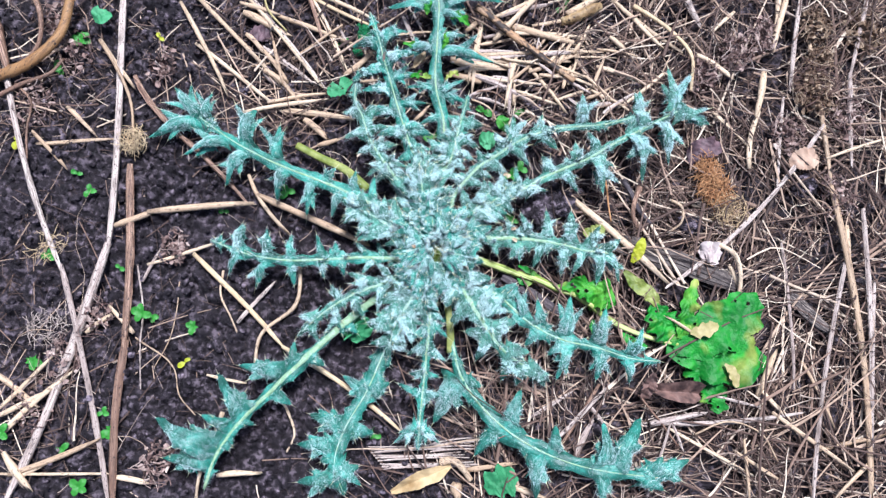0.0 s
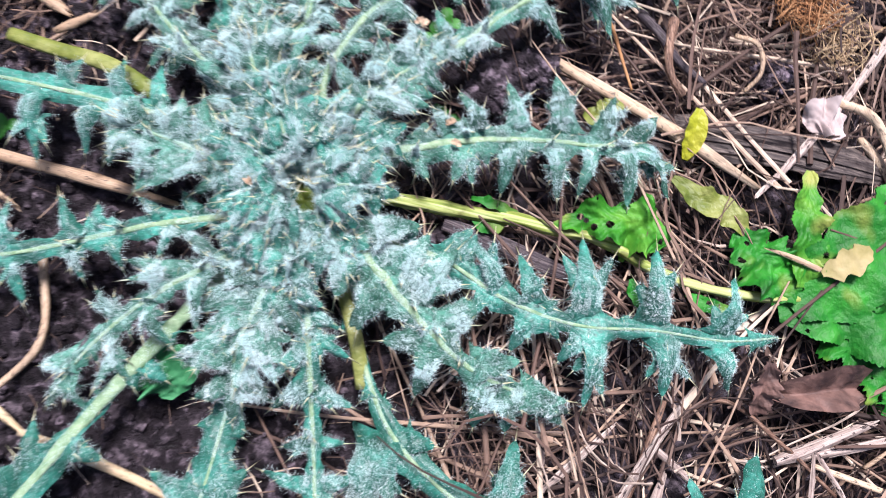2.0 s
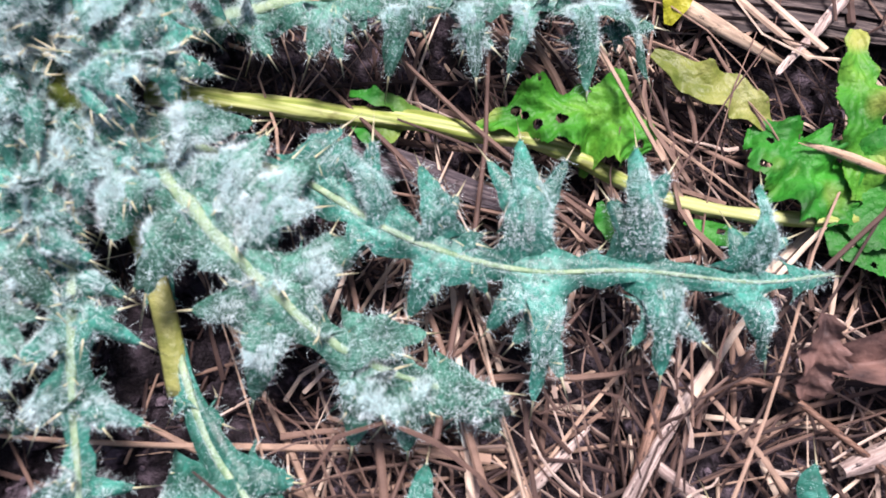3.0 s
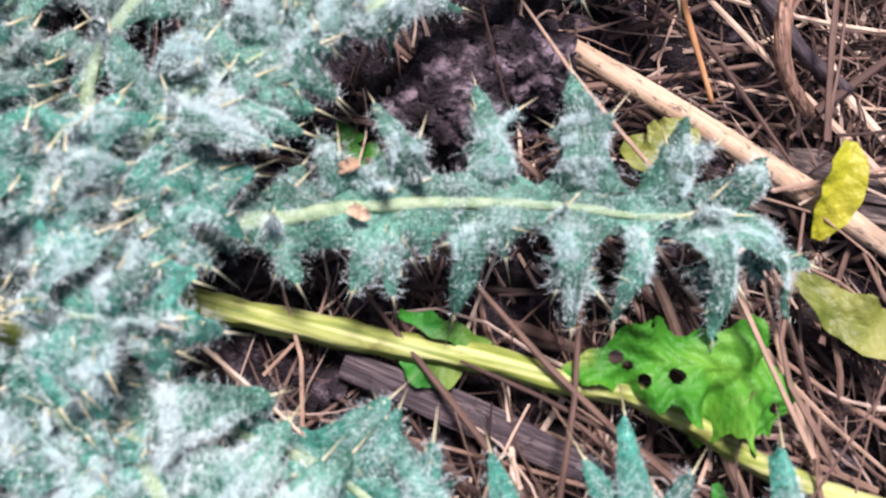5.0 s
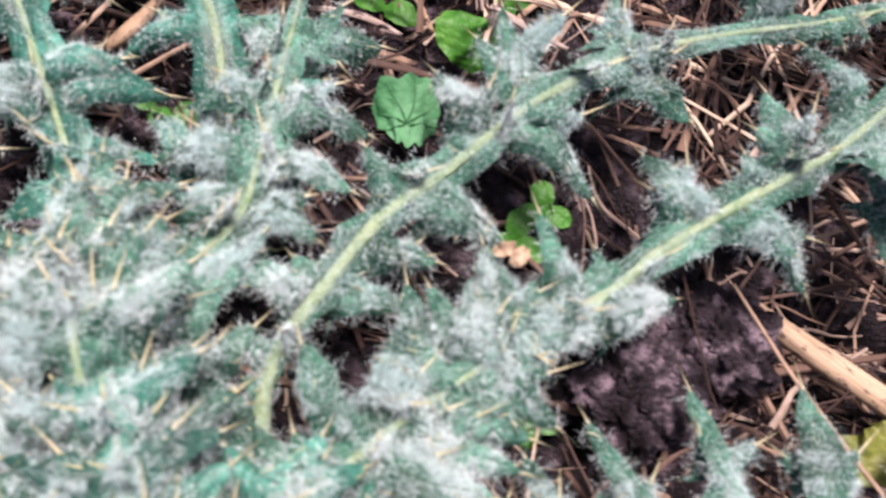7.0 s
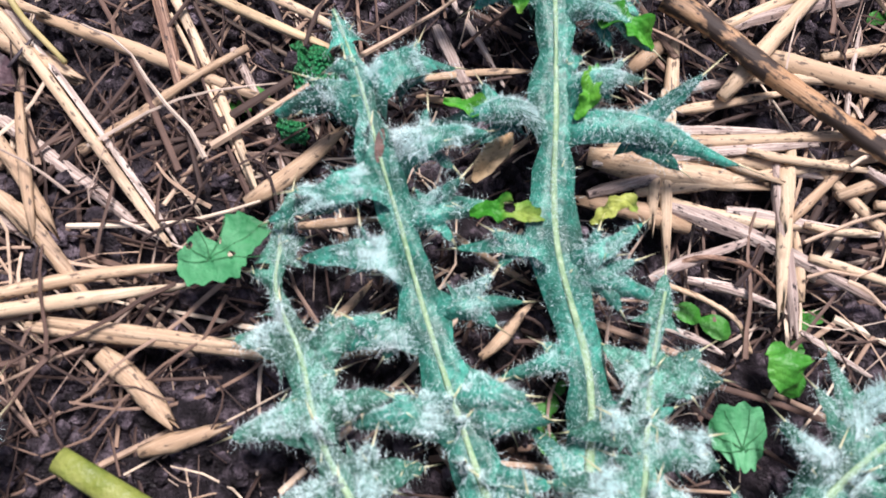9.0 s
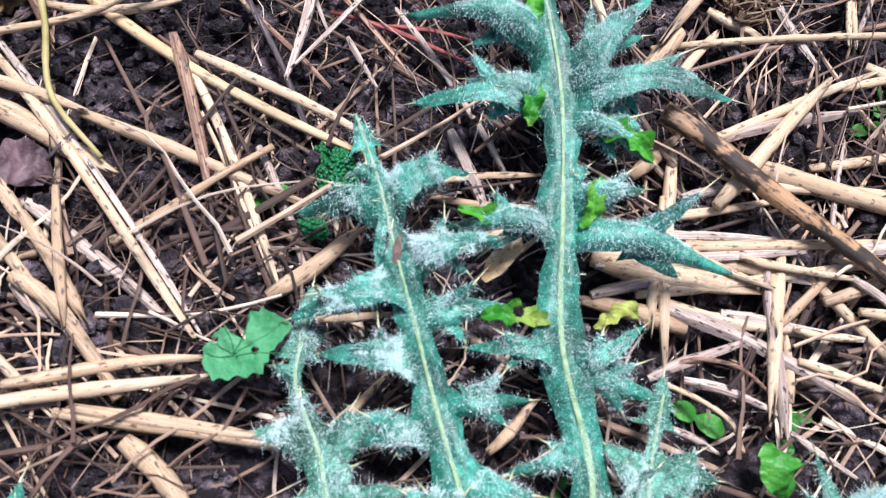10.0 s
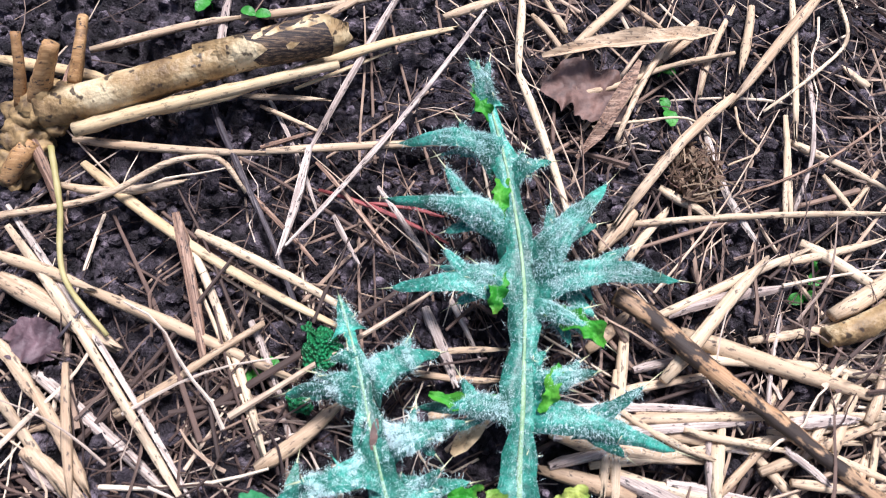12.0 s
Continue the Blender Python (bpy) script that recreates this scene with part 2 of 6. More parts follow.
def lay_along(ob, a, b):
    """Turns a mesh's own x axis along the line from a to b, so that its grain follows it; the mesh stays where it is."""
    a, b = Vector(a), Vector(b)
    m = Matrix.Translation((a + b) / 2) @ (b - a).to_track_quat("X", "Z").to_matrix().to_4x4()
    ob.data.transform(m.inverted())
    ob.matrix_basis = m
    return ob


def holder(name, place, label, category, group=""):
    ob = new(name)
    ob.empty_display_size = 0.02
    ob.matrix_world = place
    return tagged(ob, label, category, group)


def unit(v):
    return v / (np.linalg.norm(v) + 1e-12)


def grid_faces(nu, nv, start=0, closed=False):
    """Quads of a grid of nu rows by nv columns; closed joins the last column to the first."""
    out = []
    for i in range(nu - 1):
        for j in range(nv if closed else nv - 1):
            a, b = start + i * nv + j, start + i * nv + (j + 1) % nv
            out.append((a, b, b + nv, a + nv))
    return out


def through_points(points, n):
    """n places on a smooth curve through the given points."""
    p = np.array(points, float)
    d = np.r_[0, np.cumsum(np.linalg.norm(np.diff(p, axis=0), axis=1))]
    d /= d[-1]
    slopes = np.gradient(p, d, axis=0)
    s = np.linspace(0, 1, n)
    k = np.clip(np.searchsorted(d, s, "right") - 1, 0, len(p) - 2)
    h = (d[k + 1] - d[k])[:, None]
    u = ((s - d[k])[:, None]) / h
    return (2 * u**3 - 3 * u**2 + 1) * p[k] + (u**3 - 2 * u**2 + u) * h * slopes[k] + (3 * u**2 - 2 * u**3) * p[k + 1] + (u**3 - u**2) * h * slopes[k + 1]


def frames(line):
    """Tangent, side and up along a line."""
    t = np.gradient(line, axis=0)
    t /= np.linalg.norm(t, axis=1)[:, None] + 1e-12
    side = np.cross(t, (0, 0, 1.0))
    side /= np.linalg.norm(side, axis=1)[:, None] + 1e-9
    return t, side, np.cross(side, t)


def tube(line, radii, sides=8, flat=1.0, start=0, rng=None, rough=0.0):
    """A capped tube round a line."""
    t, side, up = frames(line)
    a = np.linspace(0, 2 * np.pi, sides, endpoint=False)
    r = np.asarray(radii, float)[:, None, None] * np.ones((1, sides, 1))
    if rng is not None:
        r = r * (1 + rough * rng.normal(size=(1, sides, 1)) + 0.5 * rough * rng.normal(size=(len(line), sides, 1)))
    ring = line[:, None] + r * (np.cos(a)[None, :, None] * side[:, None] + flat * np.sin(a)[None, :, None] * up[:, None])
    v = ring.reshape(-1, 3)
    f = grid_faces(len(line), sides, start, True)
    f.append(tuple(start + j for j in range(sides))[::-1])
    f.append(tuple(start + (len(line) - 1) * sides + j for j in range(sides)))
    return v, f


# ---------------------------------------------------------------- ground
X0, X1, Y0, Y1, STEP = -0.66, 0.66, -0.38, 0.58, 0.0027


def soil_heights():
    """Crumbly soil: soft swells with thousands of crumbs pressed into each other."""
    rng = np.random.default_rng(5)
    xs, ys = np.arange(X0, X1 + STEP / 2, STEP), np.arange(Y0, Y1 + STEP / 2, STEP)
    gx, gy = np.meshgrid(xs, ys, indexing="ij")
    z = 0.003 * np.sin(gx * 23 + 1.0) * np.cos(gy * 19) + 0.002 * np.sin(gx * 51 + gy * 37) - 0.006
    for _ in range(15000):
        r = 0.0026 + 0.0085 * rng.random() ** 3
        cx, cy = rng.uniform(X0, X1), rng.uniform(Y0, Y1)
        i0, i1 = max(0, int((cx - r - X0) / STEP)), int((cx + r - X0) / STEP) + 2
        j0, j1 = max(0, int((cy - r - Y0) / STEP)), int((cy + r - Y0) / STEP) + 2
        sx, sy = gx[i0:i1, j0:j1] - cx, gy[i0:i1, j0:j1] - cy
        turn = rng.uniform(0, 3.1)
        ex, ey = sx * np.cos(turn) + sy * np.sin(turn), (sy * np.cos(turn) - sx * np.sin(turn)) * 1.35
        bump = np.sqrt(np.clip(r * r - ex * ex - ey * ey, 0, None)) * 1.15
        base = -0.0095 + 0.003 * np.sin(cx * 23 + 1.0) * np.cos(cy * 19)
        z[i0:i1, j0:j1] = np.where(bump > 0, np.maximum(z[i0:i1, j0:j1], base + bump + 0.3 * r), z[i0:i1, j0:j1])
    z -= 0.009 / (1 + np.exp(-(gx - 0.16) / 0.03)) / (1 + np.exp((gy - 0.27) / 0.03))
    z += rng.normal(size=z.shape) * 0.0007
    return xs, ys, z


SX, SY, SZ = soil_heights()


def soil_z(x, y):
    i, j = int(np.clip((x - X0) / STEP, 0, len(SX) - 1)), int(np.clip((y - Y0) / STEP, 0, len(SY) - 1))
    return float(SZ[i, j])


def build_ground():
    far = np.array([0.006, 1.0, 4.0, 15.0, 60.0, 300.0])
    xs, ys = np.r_[X0 - far[::-1], SX, X1 + far], np.r_[Y0 - far[::-1], SY, Y1 + far]
    z = np.full((len(xs), len(ys)), -0.006)
    z[6:-6, 6:-6] = SZ
    gx, gy = np.meshgrid(xs, ys, indexing="ij")
    v = np.stack([gx, gy, z], -1).reshape(-1, 3)
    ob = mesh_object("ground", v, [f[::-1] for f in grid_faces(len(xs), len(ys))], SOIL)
    tagged(ob, "dark damp crumbly garden soil", "ground", kind="structure")


build_ground()


def blob(rng, centre, r, squash=0.7, cuts=1):
    """An angular crumb: a roughened ball."""
    bm = bmesh.new()
    bmesh.ops.create_icosphere(bm, subdivisions=cuts, radius=1.0)
    v = np.array([q.co[:] for q in bm.verts])
    f = [tuple(q.index for q in face.verts) for face in bm.faces]
    bm.free()
    v = v * (1 + rng.normal(size=(len(v), 1)) * 0.13) * r * np.array([rng.uniform(0.8, 1.25), rng.uniform(0.8, 1.25), squash])
    return v + np.asarray(centre), f


def crumbs():
    rng = np.random.default_rng(8)
    vs, fs, n = [], [], 0
    for k in range(21000):
        x, y = (rng.uniform(X0, X1), rng.uniform(Y0, Y1)) if k < 10000 else (rng.uniform(-0.33, 0.28), rng.uniform(0.25, 0.48)) if k < 16000 else (rng.uniform(-0.56, 0.02), rng.uniform(-0.28, 0.30))
        if x > 0.16 and y < 0.28 and rng.random() < 0.75:
            continue
        r = 0.0009 + 0.0034 * rng.random() ** 2.0
        v, f = blob(rng, (x, y, soil_z(x, y) + r * 0.35), r, 0.85)
        vs.append(v)
        fs += [tuple(k + n for k in q) for q in f]
        n += len(v)
    tagged(mesh_object("soil_crumbs", np.concatenate(vs), fs, LIT_SOIL, smooth=False), "loose dark crumbs of damp soil on the ground", "soil", kind="stuff")


crumbs()

# ---------------------------------------------------------------- thistle


class Shape:
    """Gathers pieces of one mesh."""

    def __init__(self):
        self.v, self.f, self.n = [], [], 0

    def add(self, v, f):
        self.v.append(np.asarray(v, float))
        self.f += [tuple(k + self.n for k in q) for q in f]
        self.n += len(v)

    def object(self, name, material, parent=None, label="", smooth=True):
        return mesh_object(name, np.concatenate(self.v), self.f, material, parent, label, smooth)


def spear(base, along, across, up, length, width, rise, droop, curl, nu=13, nv=7, wave=0.0, phase=0.0):
    """A pointed lobe that rises from its base and droops towards its tip, its margins rolled down."""
    u = np.linspace(0, 1, nu)[:, None, None]
    w = np.linspace(-1, 1, nv)[None, :, None]
    half = width * ((1 - u) ** 0.55 * 0.85 + 0.75 * np.exp(-7 * u) * (1 - u)) * (1 + 0.10 * np.sin(19 * u + phase)) + 0.0003
    mid = base + along * length * u + up * length * (2.1 * rise * u * (1 - u) ** 1.6 - 1.1 * max(0.0, droop - rise) * u * u)
    v = mid + across * half * w + up * (-curl * half * w * w + wave * half * np.sin(9 * u + phase) * w - 0.30 * half * np.exp(-(w / 0.22) ** 2) + 0.10 * half * np.sin(26 * u + 3 * np.abs(w) + phase))
    tip = mid[-1, 0]
    way = unit(mid[-1, 0] - mid[-2, 0])
    return v.reshape(-1, 3), grid_faces(nu, nv), tip, way


def spike(tip, way, length, radius):
    side = unit(np.cross(way, (0.3, 0.2, 1.0)))
    up = np.cross(side, way)
    ring = [tip + radius * (math.cos(a) * side + math.sin(a) * up) for a in (0, 2.1, 4.2)]
    return np.array(ring + [tip + way * length]), [(0, 1, 3), (1, 2, 3), (2, 0, 3)]


def hairs(verts, faces, line, rng, count, length, width, lean=0.9, patch=0.5):
    """Fine upright down over a surface, thicker in patches. patch: how much of the surface is thickly covered."""
    v = np.asarray(verts)
    q = np.array([f for f in faces if len(f) == 4])
    a, b, c, d = (v[q[:, k]] for k in range(4))
    normal = np.cross(c - a, d - b)
    area = np.linalg.norm(normal, axis=1)
    normal = normal / (area[:, None] + 1e-15)
    normal[normal[:, 2] < 0] *= -1
    m = (a + c) / 2
    thick = np.array([noise.noise(Vector(p) * 95) for p in m]) + 0.55 * np.array([noise.noise(Vector(p) * 260) for p in m])
    weight = area * np.where(thick > 0.5 - patch, 1.0, 0.13 if patch > 0.30 else 0.55) * (0.4 + 0.6 * np.clip(normal[:, 2], 0, 1))
    near = np.argmin(((m[:, None, :2] - line[None, :, :2]) ** 2).sum(-1), 1)
    crest = m[:, 2] - line[near, 2]
    weight = weight * (0.25 + 3.0 / (1 + np.exp(-(crest - 0.0022) / 0.0012)))
    pick = rng.choice(len(q), count, p=weight / weight.sum())
    s, t = rng.random((count, 1)), rng.random((count, 1))
    root = (a[pick] * (1 - s) + b[pick] * s) * (1 - t) + (d[pick] * (1 - s) + c[pick] * s) * t
    way = normal[pick] + lean * rng.normal(size=(count, 3)) * 0.6
    way /= np.linalg.norm(way, axis=1)[:, None]
    long = length * (0.35 + 1.0 * rng.random((count, 1)) ** 2)
    long = long * (0.75 + 0.8 / (1 + np.exp(-(crest[pick] - 0.003) / 0.0015)))[:, None]
    side = np.cross(way, rng.normal(size=(count, 3)))
    side *= width / (np.linalg.norm(side, axis=1)[:, None] + 1e-9)
    out = np.stack([root - side, root + side, root + way * long], 1).reshape(-1, 3)
    return out, [(i, i + 1, i + 2) for i in range(0, 3 * count, 3)]


def fringe(rims, outs, rng, per, length, width):
    """Short hairs that stand out from the margin."""
    root = np.repeat(rims, per, 0) + rng.normal(size=(len(rims) * per, 3)) * 0.0007
    way = np.repeat(outs / (np.linalg.norm(outs, axis=1)[:, None] + 1e-9), per, 0) + 0.5 * rng.normal(size=root.shape)
    way /= np.linalg.norm(way, axis=1)[:, None]
    side = np.cross(way, rng.normal(size=root.shape))
    side *= width / (np.linalg.norm(side, axis=1)[:, None] + 1e-9)
    tip = root + way * length * (0.4 + rng.random((len(root), 1)))
    v = np.stack([root - side, root + side, tip], 1).reshape(-1, 3)
    return v, [(i, i + 1, i + 2) for i in range(0, len(v), 3)]


def droplets(verts, faces, rng, count, shape):
    v = np.asarray(verts)
    for k in rng.integers(0, len(faces), count):
        p = v[list(faces[k])].mean(0)
        r = 0.00025 + 0.0006 * rng.random() ** 3
        q, f = blob(rng, p + (rng.normal(), rng.normal(), 0.5 + rng.random()) * np.array([0.001, 0.001, 0.0016]), r, 0.9)
        shape.add(q, f)


def thistle_leaf(parent, points, at, seed, width=0.04, lobes=7, bare=0.22, strip=0.006, white=0.5, spread=64.0, rib=0.0024, narrow=0.22, tip=0.7, rough=1.0, label="", fork=1.0):
    """One pinnately lobed leaf along a line through the given points. at: its lobes, each with its share of the leaf's length,
    its reach in millimetres (minus: on the other side) and its angle to the midrib; where there are none, lobes pairs up to width
    long. bare: the stalk's share without lobes; strip: half the width of the blade between the lobes; white: how downy it is."""
    rng = np.random.default_rng(seed)
    n = 44
    line = through_points(points, n)
    line[:, 2] += 0.0012 * np.sin(np.linspace(0, 14, n) + rng.uniform(0, 6))
    t, side, up = frames(line)
    s = np.linspace(0, 1, n)
    full = np.clip((s - bare) / 0.24, 0, 1) ** 0.5 * np.clip(1.1 - 0.5 * s, 0, 1)
    plan = list(at)
    first = min([p[0] for p in plan], default=1.0)
    for i in range(lobes):
        for hand in (-1, 1):
            share = bare + (1 - bare) * (i + 0.45 + rng.uniform(-0.16, 0.16) + 0.12 * hand) / (lobes + 0.35)
            if share < first - 0.05:
                size = width * full[int(share * (n - 1))] * rng.uniform(0.78, 1.15) + 0.004
                plan.append((share, hand * size * 1000, spread + rng.normal() * 9 - 14 * share))
    for k in range(5):
        share = rng.uniform(bare, 0.96)
        plan.append((share, rng.choice((-1, 1)) * (strip * 1000 * 0.9 + rng.uniform(2, 5.5)), 62 + 14 * rng.normal()))
    for k in range(int(bare * 26)):
        plan.append((rng.uniform(0.06, max(bare, 0.1)), rng.choice((-1, 1)) * rng.uniform(5, 10), 60 + 12 * rng.normal()))
    blade = Shape()
    half = strip * (0.28 + 0.9 * np.clip((s - bare * 0.5) / 0.25, 0, 1)) * np.clip((1.02 - s) / 0.25, 0.05, 1) ** 0.6
    for share, reach, _ in plan:
        half = half * (1 + (0.30 if abs(reach) > 14 else 0.12) * np.exp(-(((s - share) / 0.028) ** 2)))
    half = half * 0.85 * (1.15 - 0.45 * s) * (1 + 0.16 * rng.normal(size=n)).clip(0.7, 1.4)
    w = np.linspace(-1, 1, 7)[None, :, None]
    v = line[:, None] + side[:, None] * half[:, None, None] * w + up[:, None] * (half[:, None, None] * (0.75 * np.abs(w) - 0.95 * w * w + 0.38 * np.sin((s * 52 + seed)[:, None, None] + 1.3 * np.sign(w)) * np.abs(w)) - 0.0004)
    blade.add(v.reshape(-1, 3), grid_faces(n, 7))
    spikes, spine_at = Shape(), []
    for share, reach, degrees in plan:
        hand, size = (1 if reach > 0 else -1), abs(reach) / 1000
        k = int(np.clip(share * (n - 1), 1, n - 2))
        a = radians(degrees)
        slim = narrow * min(1.5, (0.030 / (size + 0.004)) ** 0.45) * (1.2 if size < 0.026 else 1.0)
        root = line[k] + side[k] * hand * half[k] * 0.35
        along = unit(t[k] * math.cos(a) + side[k] * hand * math.sin(a))
        across = unit(np.cross(up[k], along) + up[k] * rng.uniform(-0.35, 0.35))
        lift = rng.uniform(0.35, 0.95) * rough
        q, f, end, way = spear(root, along, across, up[k], size, size * slim * rng.uniform(0.85, 1.2), lift, lift * rng.uniform(0.9, 1.2) + 0.10, rng.uniform(0.15, 1.3), nu=13 if size > 0.012 else 6, wave=0.34, phase=rng.uniform(0, 6))
        blade.add(q, f)
        spine_at.append((end, way, size))
        # most lobes fork: a second point stands up and forward, a third one back
        if size < 0.009 or (share < 0.4 and rng.random() < 0.65):
            continue
        for turn, part_size, stand, odds in ((-36, 0.50, 1.1, 0.70), (30, 0.42, 0.3, 0.30)) + (((-64, 0.38, 0.4, 0.9), (54, 0.36, 0.2, 0.9)) if white < 0.3 else ()):
            if rng.random() > odds and size < 0.028:
                continue
            b = a + radians(turn + rng.normal() * 9)
            along2 = unit(t[k] * math.cos(b) + side[k] * hand * math.sin(b) + up[k] * stand * rough * rng.uniform(0.5, 1.2))
            across2 = unit(np.cross(up[k] + 0.3 * rng.normal(size=3), along2))
            up2 = np.cross(along2, across2)
            if up2[2] < 0:
                up2, across2 = -up2, -across2
            q, f, end, way = spear(root + along * size * (0.14 if size < 0.028 else rng.uniform(0.15, 0.42)), along2, across2, up2, fork * size * part_size * rng.uniform(0.8, 1.2), size * slim * 0.72, 0.1, 0.4, rng.uniform(0.3, 0.8), nu=10, wave=0.2, phase=rng.uniform(0, 6))
            blade.add(q, f)
            spine_at.append((end, way, size * part_size))
    # small curled lobes stand across the midrib
    for share, reach, degrees in plan:
        if white > 0.45 and abs(reach) > 12 and rng.random() < 0.45:
            k = int(np.clip(share * (n - 1) + rng.integers(-2, 3), 2, n - 3))
            hand = 1 if reach > 0 else -1
            way2 = unit(up[k] * 1.2 - side[k] * hand * rng.uniform(0.1, 0.8) + t[k] * rng.uniform(0.0, 0.7))
            wide = unit(np.cross(way2, side[k] * hand))
            q, f, end, way = spear(line[k] + side[k] * hand * half[k] * 0.55, way2, wide, -side[k] * hand, rng.uniform(0.007, 0.012), 0.0028, 0.3, -0.35, 0.6, nu=7, wave=0.2, phase=rng.uniform(0, 6))
            blade.add(q, f)
            spine_at.append((end, way, 0.012))
    q, f, end, way = spear(line[-4], t[-4], -side[-4], up[-4], width * tip, strip * 0.95, 0.1, 0.25, 0.4, wave=0.1)
    blade.add(q, f)
    spine_at.append((end, way, width))
    leaf = blade.object("leaf", BLADE_DOWNY if white > 0.65 else BLADE_BARE if white < 0.3 else BLADE, parent, label)
    for end, way, size in spine_at:
        q, f = spike(end - way * 0.0006, way, 0.004 + 0.15 * size + 0.004 * rng.random(), 0.00042)
        spikes.add(q, f)
    allv = np.concatenate(blade.v)
    for _ in range(int(6 * len(plan))):
        p = allv[rng.integers(len(allv))]
        q, f = spike(p, unit(rng.normal(size=3) * (1, 1, 0.7)), rng.uniform(0.002, 0.0055), 0.00022)
        spikes.add(q, f)
    tagged(spikes.object("spine_cover", SPINE, leaf, "straw-yellow spines"), kind="stuff")
    vein, vf = tube(line + up * 0.0001, 0.85 * rib * (0.28 + 0.85 * (1 - s) ** 1.6) * (1 + 0.10 * np.sin(s * 60 + seed) + 0.06 * rng.normal(size=n)), 8, 0.40, 0, rng, 0.08)
    mesh_object("midrib", vein, vf, RIB, leaf, "pale green midrib")
    area = sum(np.linalg.norm(np.cross(allv[f[2]] - allv[f[0]], allv[f[3]] - allv[f[1]])) for f in blade.f) / 2
    count = int(area * 4.6e6 * (0.10 + white))
    rims = np.concatenate([np.concatenate([q[:, :1], q[:, -1:]], 1).reshape(-1, 3) for q in (np.asarray(c).reshape(-1, 7, 3) for c in blade.v)])
    outs = np.concatenate([np.concatenate([q[:, :1] - q[:, 1:2], q[:, -1:] - q[:, -2:-1]], 1).reshape(-1, 3) for q in (np.asarray(c).reshape(-1, 7, 3) for c in blade.v)])
    fv, ff = fringe(rims, outs, rng, 6, 0.0024 + 0.0006 * white, 0.00005)
    tagged(mesh_object("fringe", fv, ff, HAIR, leaf, "pale hairs along the margin", smooth=False), kind="stuff")
    hv, hf = hairs(allv, blade.f, line, rng, count, 0.0012 + 0.0010 * white, 0.000055, patch=0.12 + 0.40 * white)
    rv, rf = hairs(vein, vf, line, rng, 6600, 0.0022, 0.00005, patch=0.6)
    hf = hf + [tuple(k + len(hv) for k in q) for q in rf]
    hv = np.concatenate([hv, rv])
    tagged(mesh_object("down", hv, hf, HAIR, leaf, "fine white hairs", smooth=False), kind="stuff")
    wet = Shape()
    droplets(allv, blade.f, rng, 130, wet)
    tagged(wet.object("dew", DEW, leaf, "tiny clear dew drops"), kind="stuff")
    return leaf


